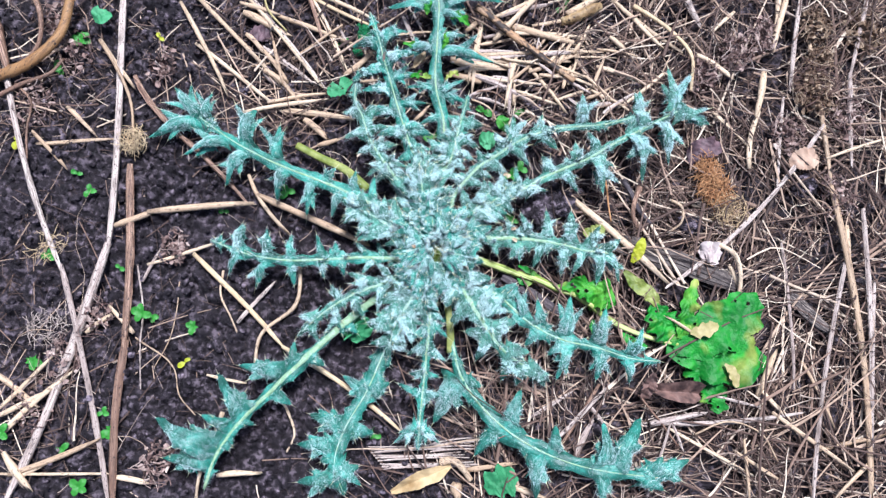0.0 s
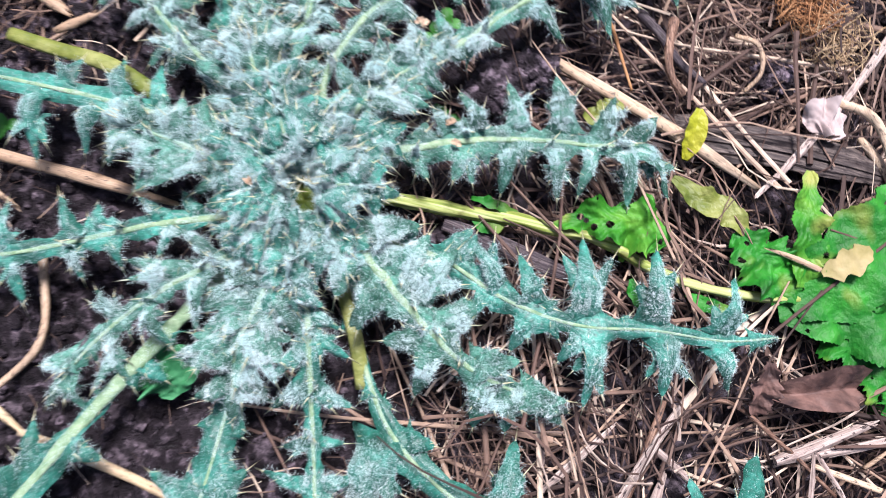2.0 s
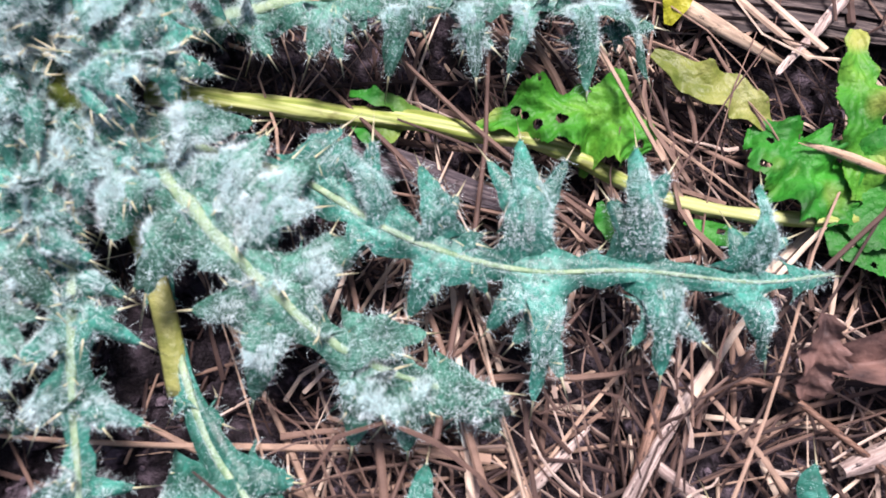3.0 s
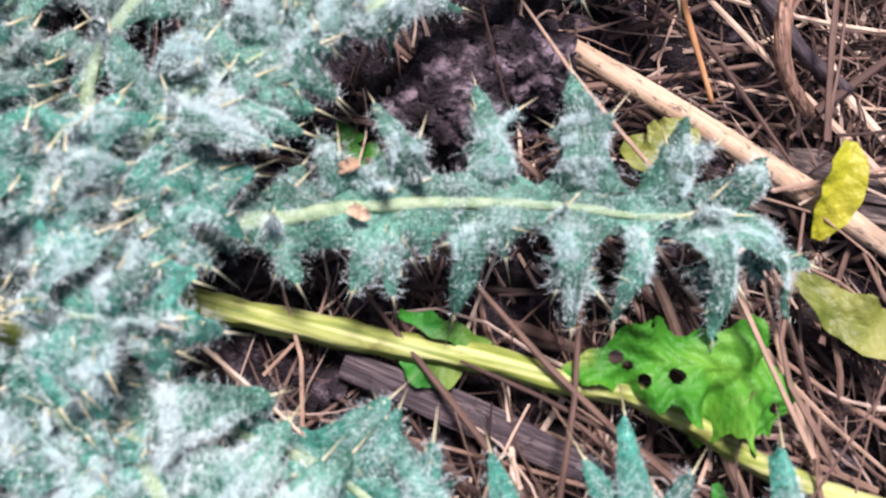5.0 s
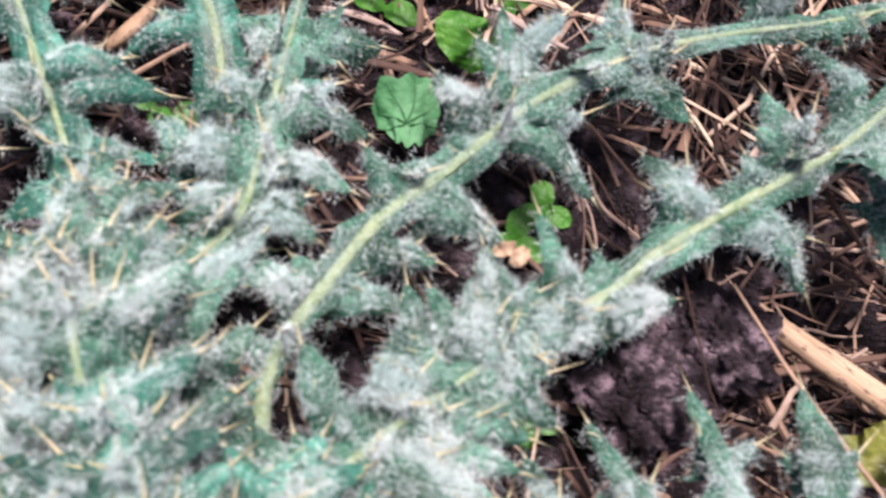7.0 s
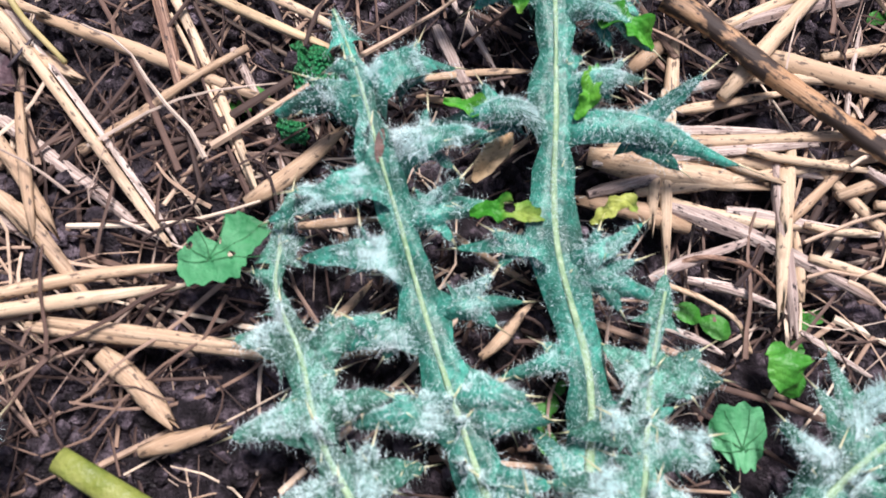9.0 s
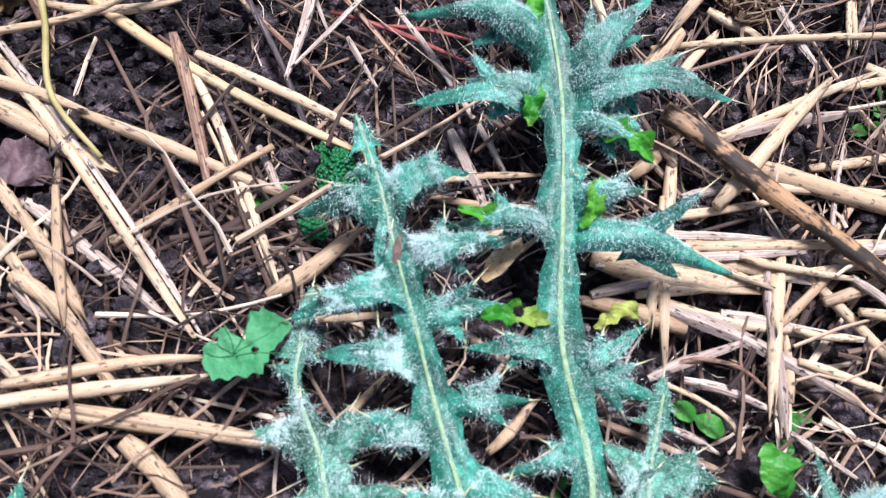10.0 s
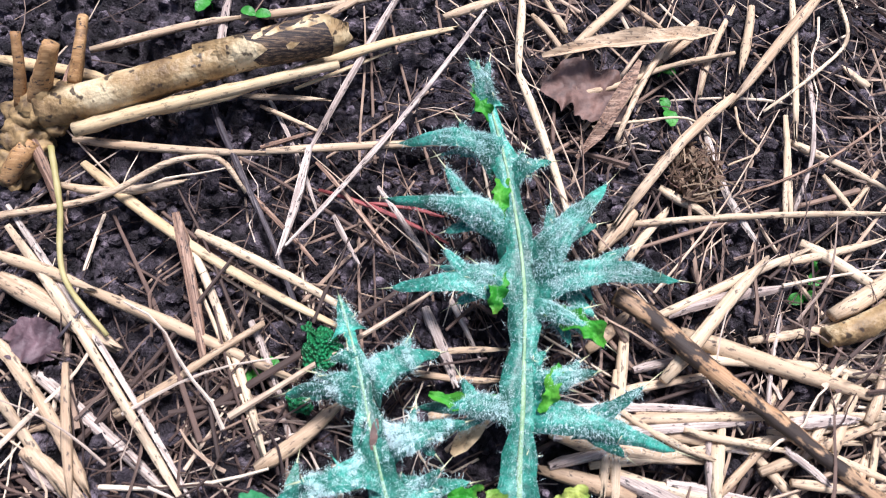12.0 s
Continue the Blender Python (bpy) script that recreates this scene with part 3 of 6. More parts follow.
def build_thistle():
    th = holder("thistle", pose(0, 0, 0), "spiny downy blue-green thistle rosette wet with dew", "thistle")
    L = thistle_leaf
    # the long leaf towards the field and its neighbours
    long_leaf = L(th, [(0.002, 0.026, 0.030), (0.000, 0.080, 0.024), (0.008, 0.148, 0.020), (-0.001, 0.193, 0.024), (0.001, 0.237, 0.028), (0.003, 0.292, 0.030), (-0.002, 0.332, 0.032), (-0.017, 0.397, 0.034)], [(0.36, -25, 97), (0.44, 31, 70), (0.44, 34, 118), (0.46, -29, 83), (0.56, -39, 93), (0.58, 62, 100), (0.60, 30, 71), (0.68, 36, 113), (0.70, -52, 90), (0.70, 69, 84), (0.72, -33, 74), (0.74, 58, 44), (0.78, -59, 65), (0.86, 21, 76), (0.88, -47, 65), (0.94, -30, 1)], 11, 0.030, 8, 0.12, 0.0056, 0.42, 62, 0.0021, 0.165, label="long upright thistle leaf with chewed lobes", fork=0.75)
    L(th, [(-0.012, 0.024, 0.030), (-0.019, 0.091, 0.032), (-0.029, 0.122, 0.024), (-0.044, 0.170, 0.022), (-0.051, 0.195, 0.028), (-0.058, 0.219, 0.032), (-0.066, 0.251, 0.026), (-0.076, 0.282, 0.018)], [(0.26, 17, 28), (0.34, -18, 87), (0.36, 18, 109), (0.42, -25, 66), (0.44, 26, 105), (0.46, -30, 80), (0.48, 28, 129), (0.54, -31, 82), (0.56, 30, 102), (0.64, -33, 76), (0.68, 31, 98), (0.74, -38, 94), (0.76, 34, 89), (0.84, -30, 78), (0.86, 35, 72)], 12, 0.028, 9, 0.08, 0.0052, 0.56, 64, 0.0020, 0.20, fork=0.8)
    L(th, [(-0.018, 0.020, 0.030), (-0.046, 0.085, 0.034), (-0.061, 0.107, 0.030), (-0.075, 0.132, 0.026), (-0.082, 0.156, 0.024), (-0.091, 0.177, 0.022), (-0.089, 0.199, 0.020)], [(0.38, 15, 141), (0.40, -17, 86), (0.46, -21, 82), (0.46, 20, 135), (0.56, -18, 69), (0.56, 22, 110), (0.68, -22, 86), (0.68, 21, 93), (0.78, 26, 80), (0.80, -18, 56)], 13, 0.028, 8, 0.08, 0.0052, 0.85, narrow=0.25, tip=1.0)
    L(th, [(0.008, 0.022, 0.030), (0.000, 0.084, 0.038), (0.012, 0.096, 0.034), (0.019, 0.115, 0.028), (0.024, 0.138, 0.024), (0.030, 0.160, 0.022), (0.034, 0.175, 0.022)], [(0.44, -13, 133), (0.46, 16, 72), (0.54, -16, 125), (0.54, 17, 103), (0.62, -23, 94), (0.62, 21, 98), (0.72, 23, 92), (0.74, -21, 98), (0.82, -17, 53), (0.84, 23, 78)], 14, 0.026, 9, 0.06, 0.0052, 0.85, narrow=0.27)
    L(th, [(-0.009, 0.015, 0.030), (-0.011, 0.038, 0.048), (-0.015, 0.067, 0.052), (-0.018, 0.093, 0.050)], [], 15, 0.024, 5, 0.15, 0.0055, 0.85)
    L(th, [(0.014, 0.024, 0.030), (0.020, 0.064, 0.035), (0.032, 0.079, 0.035), (0.046, 0.094, 0.033), (0.061, 0.104, 0.031), (0.088, 0.123, 0.029), (0.111, 0.134, 0.027), (0.192, 0.146, 0.023), (0.238, 0.161, 0.019)], [(0.20, -16, 79), (0.22, 18, 65), (0.26, 17, 60), (0.32, -16, 76), (0.34, 21, 68), (0.40, -21, 75), (0.46, -34, 52), (0.46, 27, 86), (0.56, -19, 58), (0.56, 23, 58), (0.74, -37, 82), (0.96, -30, 62), (0.96, 29, 144)], 16, 0.024, 9, 0.16, 0.0042, 0.92, 68, narrow=0.24)
    L(th, [(0.022, 0.022, 0.030), (0.056, 0.051, 0.035), (0.084, 0.064, 0.035), (0.126, 0.087, 0.033), (0.168, 0.105, 0.031), (0.186, 0.116, 0.029), (0.235, 0.143, 0.025), (0.271, 0.162, 0.021)], [(0.18, 16, 95), (0.20, -22, 81), (0.22, 15, 75), (0.28, -26, 66), (0.32, 24, 22), (0.42, -21, 80), (0.48, 27, 75), (0.54, -22, 70), (0.62, 29, 92), (0.62, 41, 110), (0.64, -23, 82), (0.80, 51, 110), (0.86, -26, 82), (0.92, 49, 109), (0.98, -54, 65), (0.98, 41, 43)], 17, 0.024, 9, 0.14, 0.0046, 0.92, 70, 0.0028, 0.23)
    L(th, [(0.012, 0.006, 0.028), (0.048, 0.015, 0.032), (0.071, 0.015, 0.034), (0.113, 0.012, 0.034), (0.135, 0.008, 0.032), (0.157, 0.002, 0.030), (0.183, 0.001, 0.026)], [(0.34, 14, 128), (0.40, -19, 109), (0.46, 19, 87), (0.46, 19, 118), (0.50, -26, 108), (0.60, 26, 102), (0.62, -32, 94), (0.74, 29, 85), (0.76, -35, 100), (0.86, 26, 105), (0.88, -31, 65), (0.94, 32, 89), (0.98, -25, 35), (0.98, 35, 57)], 18, 0.024, 9, 0.22, 0.0080, 0.66, 78, 0.0034, 0.22, fork=0.7)
    L(th, [(0.012, -0.012, 0.030), (0.042, -0.033, 0.034), (0.067, -0.048, 0.036), (0.090, -0.070, 0.036), (0.130, -0.092, 0.036), (0.161, -0.099, 0.036), (0.205, -0.112, 0.032), (0.231, -0.114, 0.028)], [(0.32, -19, 105), (0.38, 18, 97), (0.40, -32, 148), (0.48, -27, 122), (0.48, 19, 95), (0.60, -44, 96), (0.60, 20, 123), (0.62, 36, 95), (0.74, -41, 89), (0.76, 30, 85), (0.88, -33, 73), (0.88, 24, 72)], 19, 0.028, 9, 0.14, 0.0048, 0.36, 70, 0.0018)
    L(th, [(0.008, -0.012, 0.034), (0.019, -0.025, 0.042), (0.032, -0.049, 0.044), (0.049, -0.077, 0.042), (0.069, -0.103, 0.038), (0.088, -0.117, 0.032), (0.100, -0.123, 0.028)], [(0.38, -28, 108), (0.38, 23, 85), (0.46, -35, 95), (0.60, -30, 76), (0.60, 22, 132), (0.62, 26, 59), (0.76, -26, 37), (0.82, 23, 74), (0.90, 21, 59), (0.96, 31, 2)], 20, 0.034, 10, 0.06, 0.0080, 0.74, 62, 0.0036, 0.30)
    L(th, [(0.014, -0.036, 0.016), (0.016, -0.089, 0.016), (0.024, -0.126, 0.020), (0.064, -0.177, 0.028), (0.123, -0.211, 0.030), (0.179, -0.225, 0.028), (0.230, -0.230, 0.024)], [(0.30, 54, 53), (0.32, -16, 41), (0.48, 37, 88), (0.50, -38, 106), (0.62, 45, 66), (0.66, -26, 105), (0.82, -44, 97), (0.82, 30, 83), (0.86, -62, 63), (0.94, 26, 24), (0.96, -47, 20)], 21, 0.034, 2, 0.38, 0.0088, 0.24, 58, 0.0016, 0.30, fork=0.75)
    L(th, [(-0.004, -0.021, 0.028), (-0.007, -0.064, 0.034), (-0.011, -0.110, 0.034), (-0.016, -0.156, 0.030), (-0.020, -0.201, 0.024)], [(0.44, 22, 57), (0.46, -20, 60), (0.60, -14, 83), (0.60, 14, 82), (0.72, -20, 97), (0.72, 26, 108), (0.88, -28, 46), (0.88, 32, 47)], 22, 0.022, 9, 0.10, 0.0042, 0.60, 66, narrow=0.17)
    L(th, [(-0.013, -0.021, 0.030), (-0.026, -0.049, 0.040), (-0.042, -0.074, 0.040), (-0.050, -0.099, 0.032)], [], 23, 0.030, 7, 0.06, 0.0060, 0.82, 62)
    L(th, [(-0.027, -0.041, 0.018), (-0.054, -0.099, 0.018), (-0.074, -0.145, 0.020), (-0.096, -0.184, 0.026), (-0.104, -0.213, 0.026), (-0.096, -0.243, 0.022)], [(0.52, -23, 146), (0.52, 26, 98), (0.70, 35, 84), (0.72, -25, 105), (0.80, 40, 75), (0.88, -34, 44), (0.94, 40, 100)], 24, 0.030, 2, 0.40, 0.0100, 0.22, 58, 0.0014, narrow=0.30)
    L(th, [(-0.027, -0.020, 0.022), (-0.090, -0.067, 0.026), (-0.140, -0.113, 0.030), (-0.175, -0.147, 0.030), (-0.204, -0.176, 0.028), (-0.225, -0.206, 0.024), (-0.237, -0.240, 0.020)], [(0.28, -16, 96), (0.46, -17, 106), (0.52, 27, 138), (0.54, 52, 52), (0.62, -22, 97), (0.74, 52, 95), (0.76, -11, 114), (0.80, 36, 75), (0.88, 79, 80), (0.92, 53, 70)], 25, 0.030, 1, 0.40, 0.0050, 0.18, 58, 0.0062, 0.27, fork=0.6, label="thistle leaf with a thick pale stalk")
    L(th, [(-0.018, -0.018, 0.030), (-0.052, -0.032, 0.040), (-0.093, -0.047, 0.036), (-0.121, -0.064, 0.028), (-0.142, -0.081, 0.022)], [(0.42, 18, 75), (0.54, -25, 93), (0.64, 19, 84), (0.70, -28, 73), (0.84, 21, 35), (0.92, -22, 68)], 26, 0.028, 8, 0.06, 0.0046, 0.85, narrow=0.17)
    L(th, [(-0.018, -0.008, 0.030), (-0.068, -0.005, 0.034), (-0.115, -0.006, 0.032), (-0.164, -0.006, 0.028), (-0.214, 0.005, 0.020), (-0.246, 0.019, 0.014)], [(0.36, -15, 93), (0.38, 16, 77), (0.46, -17, 94), (0.46, 26, 73), (0.60, -24, 97), (0.60, 26, 83), (0.70, -31, 73), (0.70, 31, 71), (0.84, -25, 75), (0.84, 32, 64)], 27, 0.024, 9, 0.10, 0.0054, 0.50, 68, narrow=0.20)
    L(th, [(-0.018, 0.009, 0.030), (-0.063, 0.049, 0.036), (-0.106, 0.071, 0.034), (-0.183, 0.104, 0.028), (-0.224, 0.128, 0.022), (-0.269, 0.161, 0.016)], [(0.32, 27, 63), (0.36, -27, 91), (0.44, 18, 100), (0.48, -37, 101), (0.60, -33, 98), (0.64, 42, 67), (0.76, -44, 87), (0.78, 53, 66), (0.84, -52, 51), (0.96, 35, 56), (0.98, -63, 53), (0.98, 52, 11)], 28, 0.030, 9, 0.10, 0.0058, 0.36, 60, narrow=0.21)
    L(th, [(-0.018, 0.005, 0.032), (-0.046, 0.024, 0.046), (-0.072, 0.041, 0.044), (-0.095, 0.055, 0.034)], [], 29, 0.028, 7, 0.06, 0.0055, 0.80)
    L(th, [(0.016, 0.014, 0.034), (0.038, 0.042, 0.042), (0.055, 0.052, 0.043), (0.071, 0.061, 0.040), (0.080, 0.071, 0.036)], [], 30, 0.024, 7, 0.10, 0.0060, 0.88, 66, 0.0022, 0.24)
    L(th, [(-0.004, 0.016, 0.034), (-0.023, 0.066, 0.044), (-0.017, 0.080, 0.046), (-0.014, 0.095, 0.044), (-0.015, 0.107, 0.040)], [], 31, 0.022, 7, 0.10, 0.0060, 0.80, 66, 0.0020, 0.24)
    # the dense young leaves of the heart
    rng = np.random.default_rng(77)
    for k in range(9):
        a = radians(20 + 360 / 9 * k + rng.uniform(-9, 9))
        reach = rng.uniform(0.034, 0.072)
        c, d = math.cos(a), math.sin(a)
        high = rng.uniform(0.044, 0.060)
        L(th, [(0.008 * c, 0.008 * d, 0.03), (0.35 * reach * c, 0.35 * reach * d, high * 0.92), (0.7 * reach * c, 0.7 * reach * d, high), (reach * c, reach * d, high * 0.9)], [], 100 + k, rng.uniform(0.016, 0.026), 5, 0.08, 0.0055, 0.60, rib=0.0015)
    crown = Shape()
    for k in range(26):
        a, r = rng.uniform(0, 6.28), 0.012 * rng.random() ** 0.5
        q, f = blob(rng, (r * math.cos(a), r * math.sin(a), 0.026 + 0.008 * rng.random()), rng.uniform(0.003, 0.006), 1.1)
        crown.add(q, f)
    base, bf = tube(np.array([(0, 0, -0.03), (0.0005, 0, -0.005), (0, 0.0005, 0.012), (0, 0, 0.03)]), [0.006, 0.010, 0.012, 0.009], 10)
    crown.add(base, bf)
    crown.object("crown", PETIOLE, th, "yellowish crown where the leaves meet")
    return long_leaf


long_leaf = build_thistle()

# ---------------------------------------------------------------- straws and stalks


def stalk(x0, y0, x1, y1, z, r, bend, material, label, name="straw", category="straw", seed=0, flat=0.8, joint=True, hollow=True, smooth=True, sides=10, rough=0.09, blunt=False):
    """A dry stalk lying between two places of the plan. z and r in millimetres; bend: the bow's depth as a share of the length."""
    rng = np.random.default_rng(seed)
    a, b = np.array((x0, y0)), np.array((x1, y1))
    length = float(np.linalg.norm(b - a))
    n = max(6, min(22, int(length / 0.018)))
    u = np.linspace(0, 1, n)
    r = r / 1000 * (0.92 if r < 3.2 else 0.78)
    line = np.stack([(u - 0.5) * length, bend * length * 4 * u * (1 - u) + r * 0.25 * np.sin(u * rng.uniform(3, 6) + rng.uniform(0, 6)), 0.25 * r * np.sin(u * 4 + rng.uniform(0, 6))], 1)
    radii = r * (1.0 - 0.22 * u * rng.uniform(0.2, 1.2)) * (1 + 0.03 * rng.normal(size=n))
    if joint:
        for k in range(1 + int(length / 0.16)):
            radii = radii * (1 + 0.22 * np.exp(-(((u - rng.uniform(0.08, 0.92)) * length / 0.004) ** 2)))
    radii[0] *= 0.7
    if not blunt:
        radii[-2] *= 0.9
        radii[-1] *= 0.5
    v, f = tube(line, radii, sides, flat, 0, rng, 0.05 if smooth else rough)
    if hollow:
        # an open, broken end
        f.pop()
        k = (n - 1) * 10
        inner = v[k:] * 0.62 + v[k:].mean(0) * 0.38
        deep = inner - np.array([0.006, 0, 0])
        m = len(v)
        jag = rng.normal(size=(10, 1)) * r * (0.12 if blunt else 0.7) * np.array([[1.0, 0, 0]])
        v[k:] += jag
        v = np.concatenate([v, inner + jag, deep])
        for j in range(10):
            i = (j + 1) % 10
            f.append((k + j, k + i, m + i, m + j))
            f.append((m + j, m + i, m + 10 + i, m + 10 + j))
        f.append(tuple(m + 10 + j for j in range(10)))
    ob = mesh_object(name, v, f, material, smooth=smooth)
    mid = (a + b) / 2
    ob.matrix_world = pose(mid[0], mid[1], max(z / 1000, 0.0) + 0.0, 0, 0, math.degrees(math.atan2(*(b - a)[::-1])))
    return tagged(ob, label, category)


def stalks(rows, material, label, seed, **more):
    more.setdefault("smooth", material not in (GREY, BROWN))
    for k, row in enumerate(rows):
        stalk(*row, material, label, seed=seed + k, **more)


stalks([
    (-0.364, 0.314, -0.361, 0.011, 8.0, 5.5, 0.01), (-0.360, 0.017, -0.447, -0.256, 8.0, 6.6, 0.02), (-0.503, 0.264, -0.408, -0.014, 9.0, 4.5, -0.03), (-0.410, -0.007, -0.340, -0.255, 9.0, 3.7, 0.02),
    (0.434, 0.147, 0.246, -0.036, 12.0, 2.3, 0.05), (0.449, 0.007, 0.385, -0.256, 9.0, 3.3, -0.02), (0.377, 0.014, 0.377, -0.143, 6.0, 2.0, 0.02), (0.223, -0.178, 0.383, -0.168, 7.0, 3.2, -0.02),
    (-0.228, 0.323, -0.128, 0.197, 9.0, 1.4, 0.01), (-0.146, 0.456, -0.147, 0.400, 6.0, 2.4, 0), 
], GREY, "grey weathered dry stalk lying on the soil", 200)
stalks([
    (-0.055, 0.457, -0.096, 0.355, 12.0, 2.2, 0), (-0.095, 0.359, -0.105, 0.302, 12.0, 2.2, 0.01), (-0.009, 0.446, -0.103, 0.304, 15.0, 1.3, 0.02), (-0.062, 0.342, -0.013, 0.258, 6.0, 1.6, 0.03),
    (0.105, 0.380, 0.122, 0.319, 8.0, 2.2, -0.05), (0.073, 0.281, 0.135, 0.298, 8.0, 3.3, 0.02), (-0.203, 0.248, -0.140, 0.200, 4.0, 3.0, 0.03), (-0.115, 0.273, -0.091, 0.218, 5.0, 2.0, 0.02),
    (0.017, 0.226, 0.102, 0.233, 9.1, 2.5, -0.01), (0.015, 0.213, 0.042, 0.221, 8.7, 2.5, 0), (-0.125, 0.399, -0.090, 0.329, 4.0, 1.3, 0.03), (-0.082, 0.325, -0.068, 0.300, 8.0, 1.3, 0),
], GREY, "grey weathered dry stalk lying on the soil", 230)
stalks([
    (-0.343, 0.107, -0.335, -0.100, 7.0, 5.1, 0.01), (-0.334, -0.088, -0.336, -0.256, 7.0, 5.3, -0.02), (-0.344, 0.211, -0.288, 0.137, 9.0, 4.3, -0.04), (-0.295, 0.144, -0.208, 0.060, 8.0, 3.0, 0.02),
    (0.171, -0.137, 0.124, -0.205, 8.0, 2.4, 0.02), (-0.213, 0.400, -0.214, 0.361, 14.0, 4.8, 0.02), (-0.235, 0.370, -0.199, 0.313, 12.0, 2.8, 0.04), (-0.154, 0.322, -0.132, 0.254, 10.0, 2.7, 0.03),
    (-0.125, 0.339, -0.088, 0.300, 8.0, 1.3, 0), (-0.092, 0.352, -0.055, 0.306, 9.0, 1.3, 0.03), (-0.120, 0.361, -0.091, 0.372, 6.0, 1.4, 0),
], BROWN, "brown dry stalk lying among the litter", 260)
stalks([
    (-0.354, 0.035, -0.314, 0.053, 8.0, 4.8, 0), (-0.319, 0.051, -0.200, 0.060, 10.0, 5.0, 0.02), (0.428, 0.256, 0.436, 0.070, 10.0, 3.6, 0), (0.436, 0.077, 0.445, -0.257, 10.0, 4.4, 0.03),
    (-0.174, 0.168, -0.094, 0.156, 8.0, 3.3, 0.02), (-0.206, 0.358, -0.114, 0.356, 10.0, 2.8, -0.03), (-0.116, 0.356, -0.029, 0.365, 10.0, 2.6, 0.02), (-0.224, 0.287, -0.168, 0.259, 8.0, 6.0, 0.02),
    (-0.207, 0.334, -0.151, 0.338, 10.0, 3.2, -0.06), (0.179, 0.470, 0.116, 0.394, 16.0, 4.1, 0.01), (0.119, 0.398, 0.050, 0.323, 16.0, 3.9, -0.03), (0.060, 0.332, 0.042, 0.308, 12.0, 4.8, 0),
], TAN, "tan dry stalk lying on the litter", 290)
stalks([
    (-0.265, 0.005, -0.162, -0.100, 8.5, 3.8, 0.01), (-0.165, -0.096, -0.035, -0.186, 9.0, 3.6, 0.02), (-0.181, 0.370, -0.111, 0.399, 14.0, 2.5, -0.04), (-0.112, 0.398, -0.026, 0.433, 14.0, 3.0, 0.01),
    (-0.253, 0.402, -0.192, 0.390, 10.0, 4.0, 0.04), (-0.200, 0.346, -0.073, 0.269, 8.8, 3.4, -0.03), (-0.106, 0.393, -0.059, 0.419, 10.0, 1.2, 0),
], YELLOW, "yellowish dry straw lying on the soil", 320)
stalks([
    (-0.387, 0.254, -0.343, 0.194, 10.0, 3.0, 0), (-0.297, 0.301, -0.237, 0.185, 10.0, 3.3, 0.02), (-0.282, 0.312, -0.179, 0.200, 9.0, 2.9, 0.01), (-0.225, 0.312, -0.129, 0.195, 11.0, 2.5, 0.01),
    (-0.278, 0.250, -0.170, 0.164, 7.0, 2.8, 0.01), (-0.143, 0.314, -0.072, 0.277, 9.0, 3.2, 0.02), (-0.149, 0.313, -0.101, 0.212, 8.8, 2.1, 0.03), (-0.218, 0.164, -0.123, 0.181, 11.0, 3.0, 0.02),
    (-0.210, 0.094, -0.162, 0.025, 6.0, 2.6, -0.06), (-0.464, -0.162, -0.406, -0.102, 8.0, 3.2, 0), (-0.462, -0.191, -0.387, -0.120, 8.0, 4.2, 0.01), (-0.450, -0.204, -0.419, -0.243, 12.0, 4.6, 0),
], PALE, "pale dry straw lying on the soil", 350)
stalks([
    (-0.442, -0.235, -0.355, -0.193, 9.0, 3.1, 0.02), (-0.230, -0.229, -0.184, -0.226, 4.0, 4.1, 0), (-0.246, -0.126, -0.205, -0.135, 4.0, 1.9, 0), (-0.328, -0.082, -0.355, -0.051, 4.0, 3.0, 0),
    (0.205, 0.302, 0.281, 0.236, 9.0, 3.5, -0.04), (0.150, 0.283, 0.201, 0.312, 10.0, 6.4, 0), (0.091, 0.231, 0.078, 0.170, 8.8, 3.0, 0), (0.052, 0.275, 0.040, 0.187, 8.9, 3.0, 0),
    (0.022, 0.232, 0.191, 0.236, 9.0, 2.4, 0.01), (0.032, 0.214, 0.157, 0.234, 8.0, 2.4, 0), (0.075, 0.261, 0.180, 0.253, 8.0, 2.8, 0.02), (0.101, 0.225, 0.146, 0.164, 7.0, 2.7, 0.02),
], PALE, "pale dry straw lying on the litter", 380)
stalks([
    (0.146, 0.069, 0.250, -0.030, 8.8, 5.3, 0.0), (0.336, -0.150, 0.362, -0.102, 9.0, 4.8, 0), (0.341, -0.143, 0.371, -0.177, 7.0, 2.6, 0), (0.242, -0.183, 0.326, -0.230, 7.0, 1.9, 0),
    (0.450, 0.033, 0.447, -0.066, 8.0, 3.1, 0), (0.400, 0.304, 0.388, 0.255, 8.0, 4.1, 0), (0.259, 0.211, 0.206, 0.170, 7.0, 2.4, 0.03), (0.317, -0.010, 0.326, -0.053, 8.0, 2.9, 0.1),
    (0.348, 0.098, 0.366, 0.167, 6.0, 4.2, 0.05), (-0.227, 0.299, -0.183, 0.284, 12.0, 3.2, 0), (-0.186, 0.285, -0.093, 0.248, 8.8, 2.9, -0.01), (-0.138, 0.286, -0.102, 0.213, 8.7, 1.0, 0.01),
], PALE, "pale dry straw lying on the litter", 410)
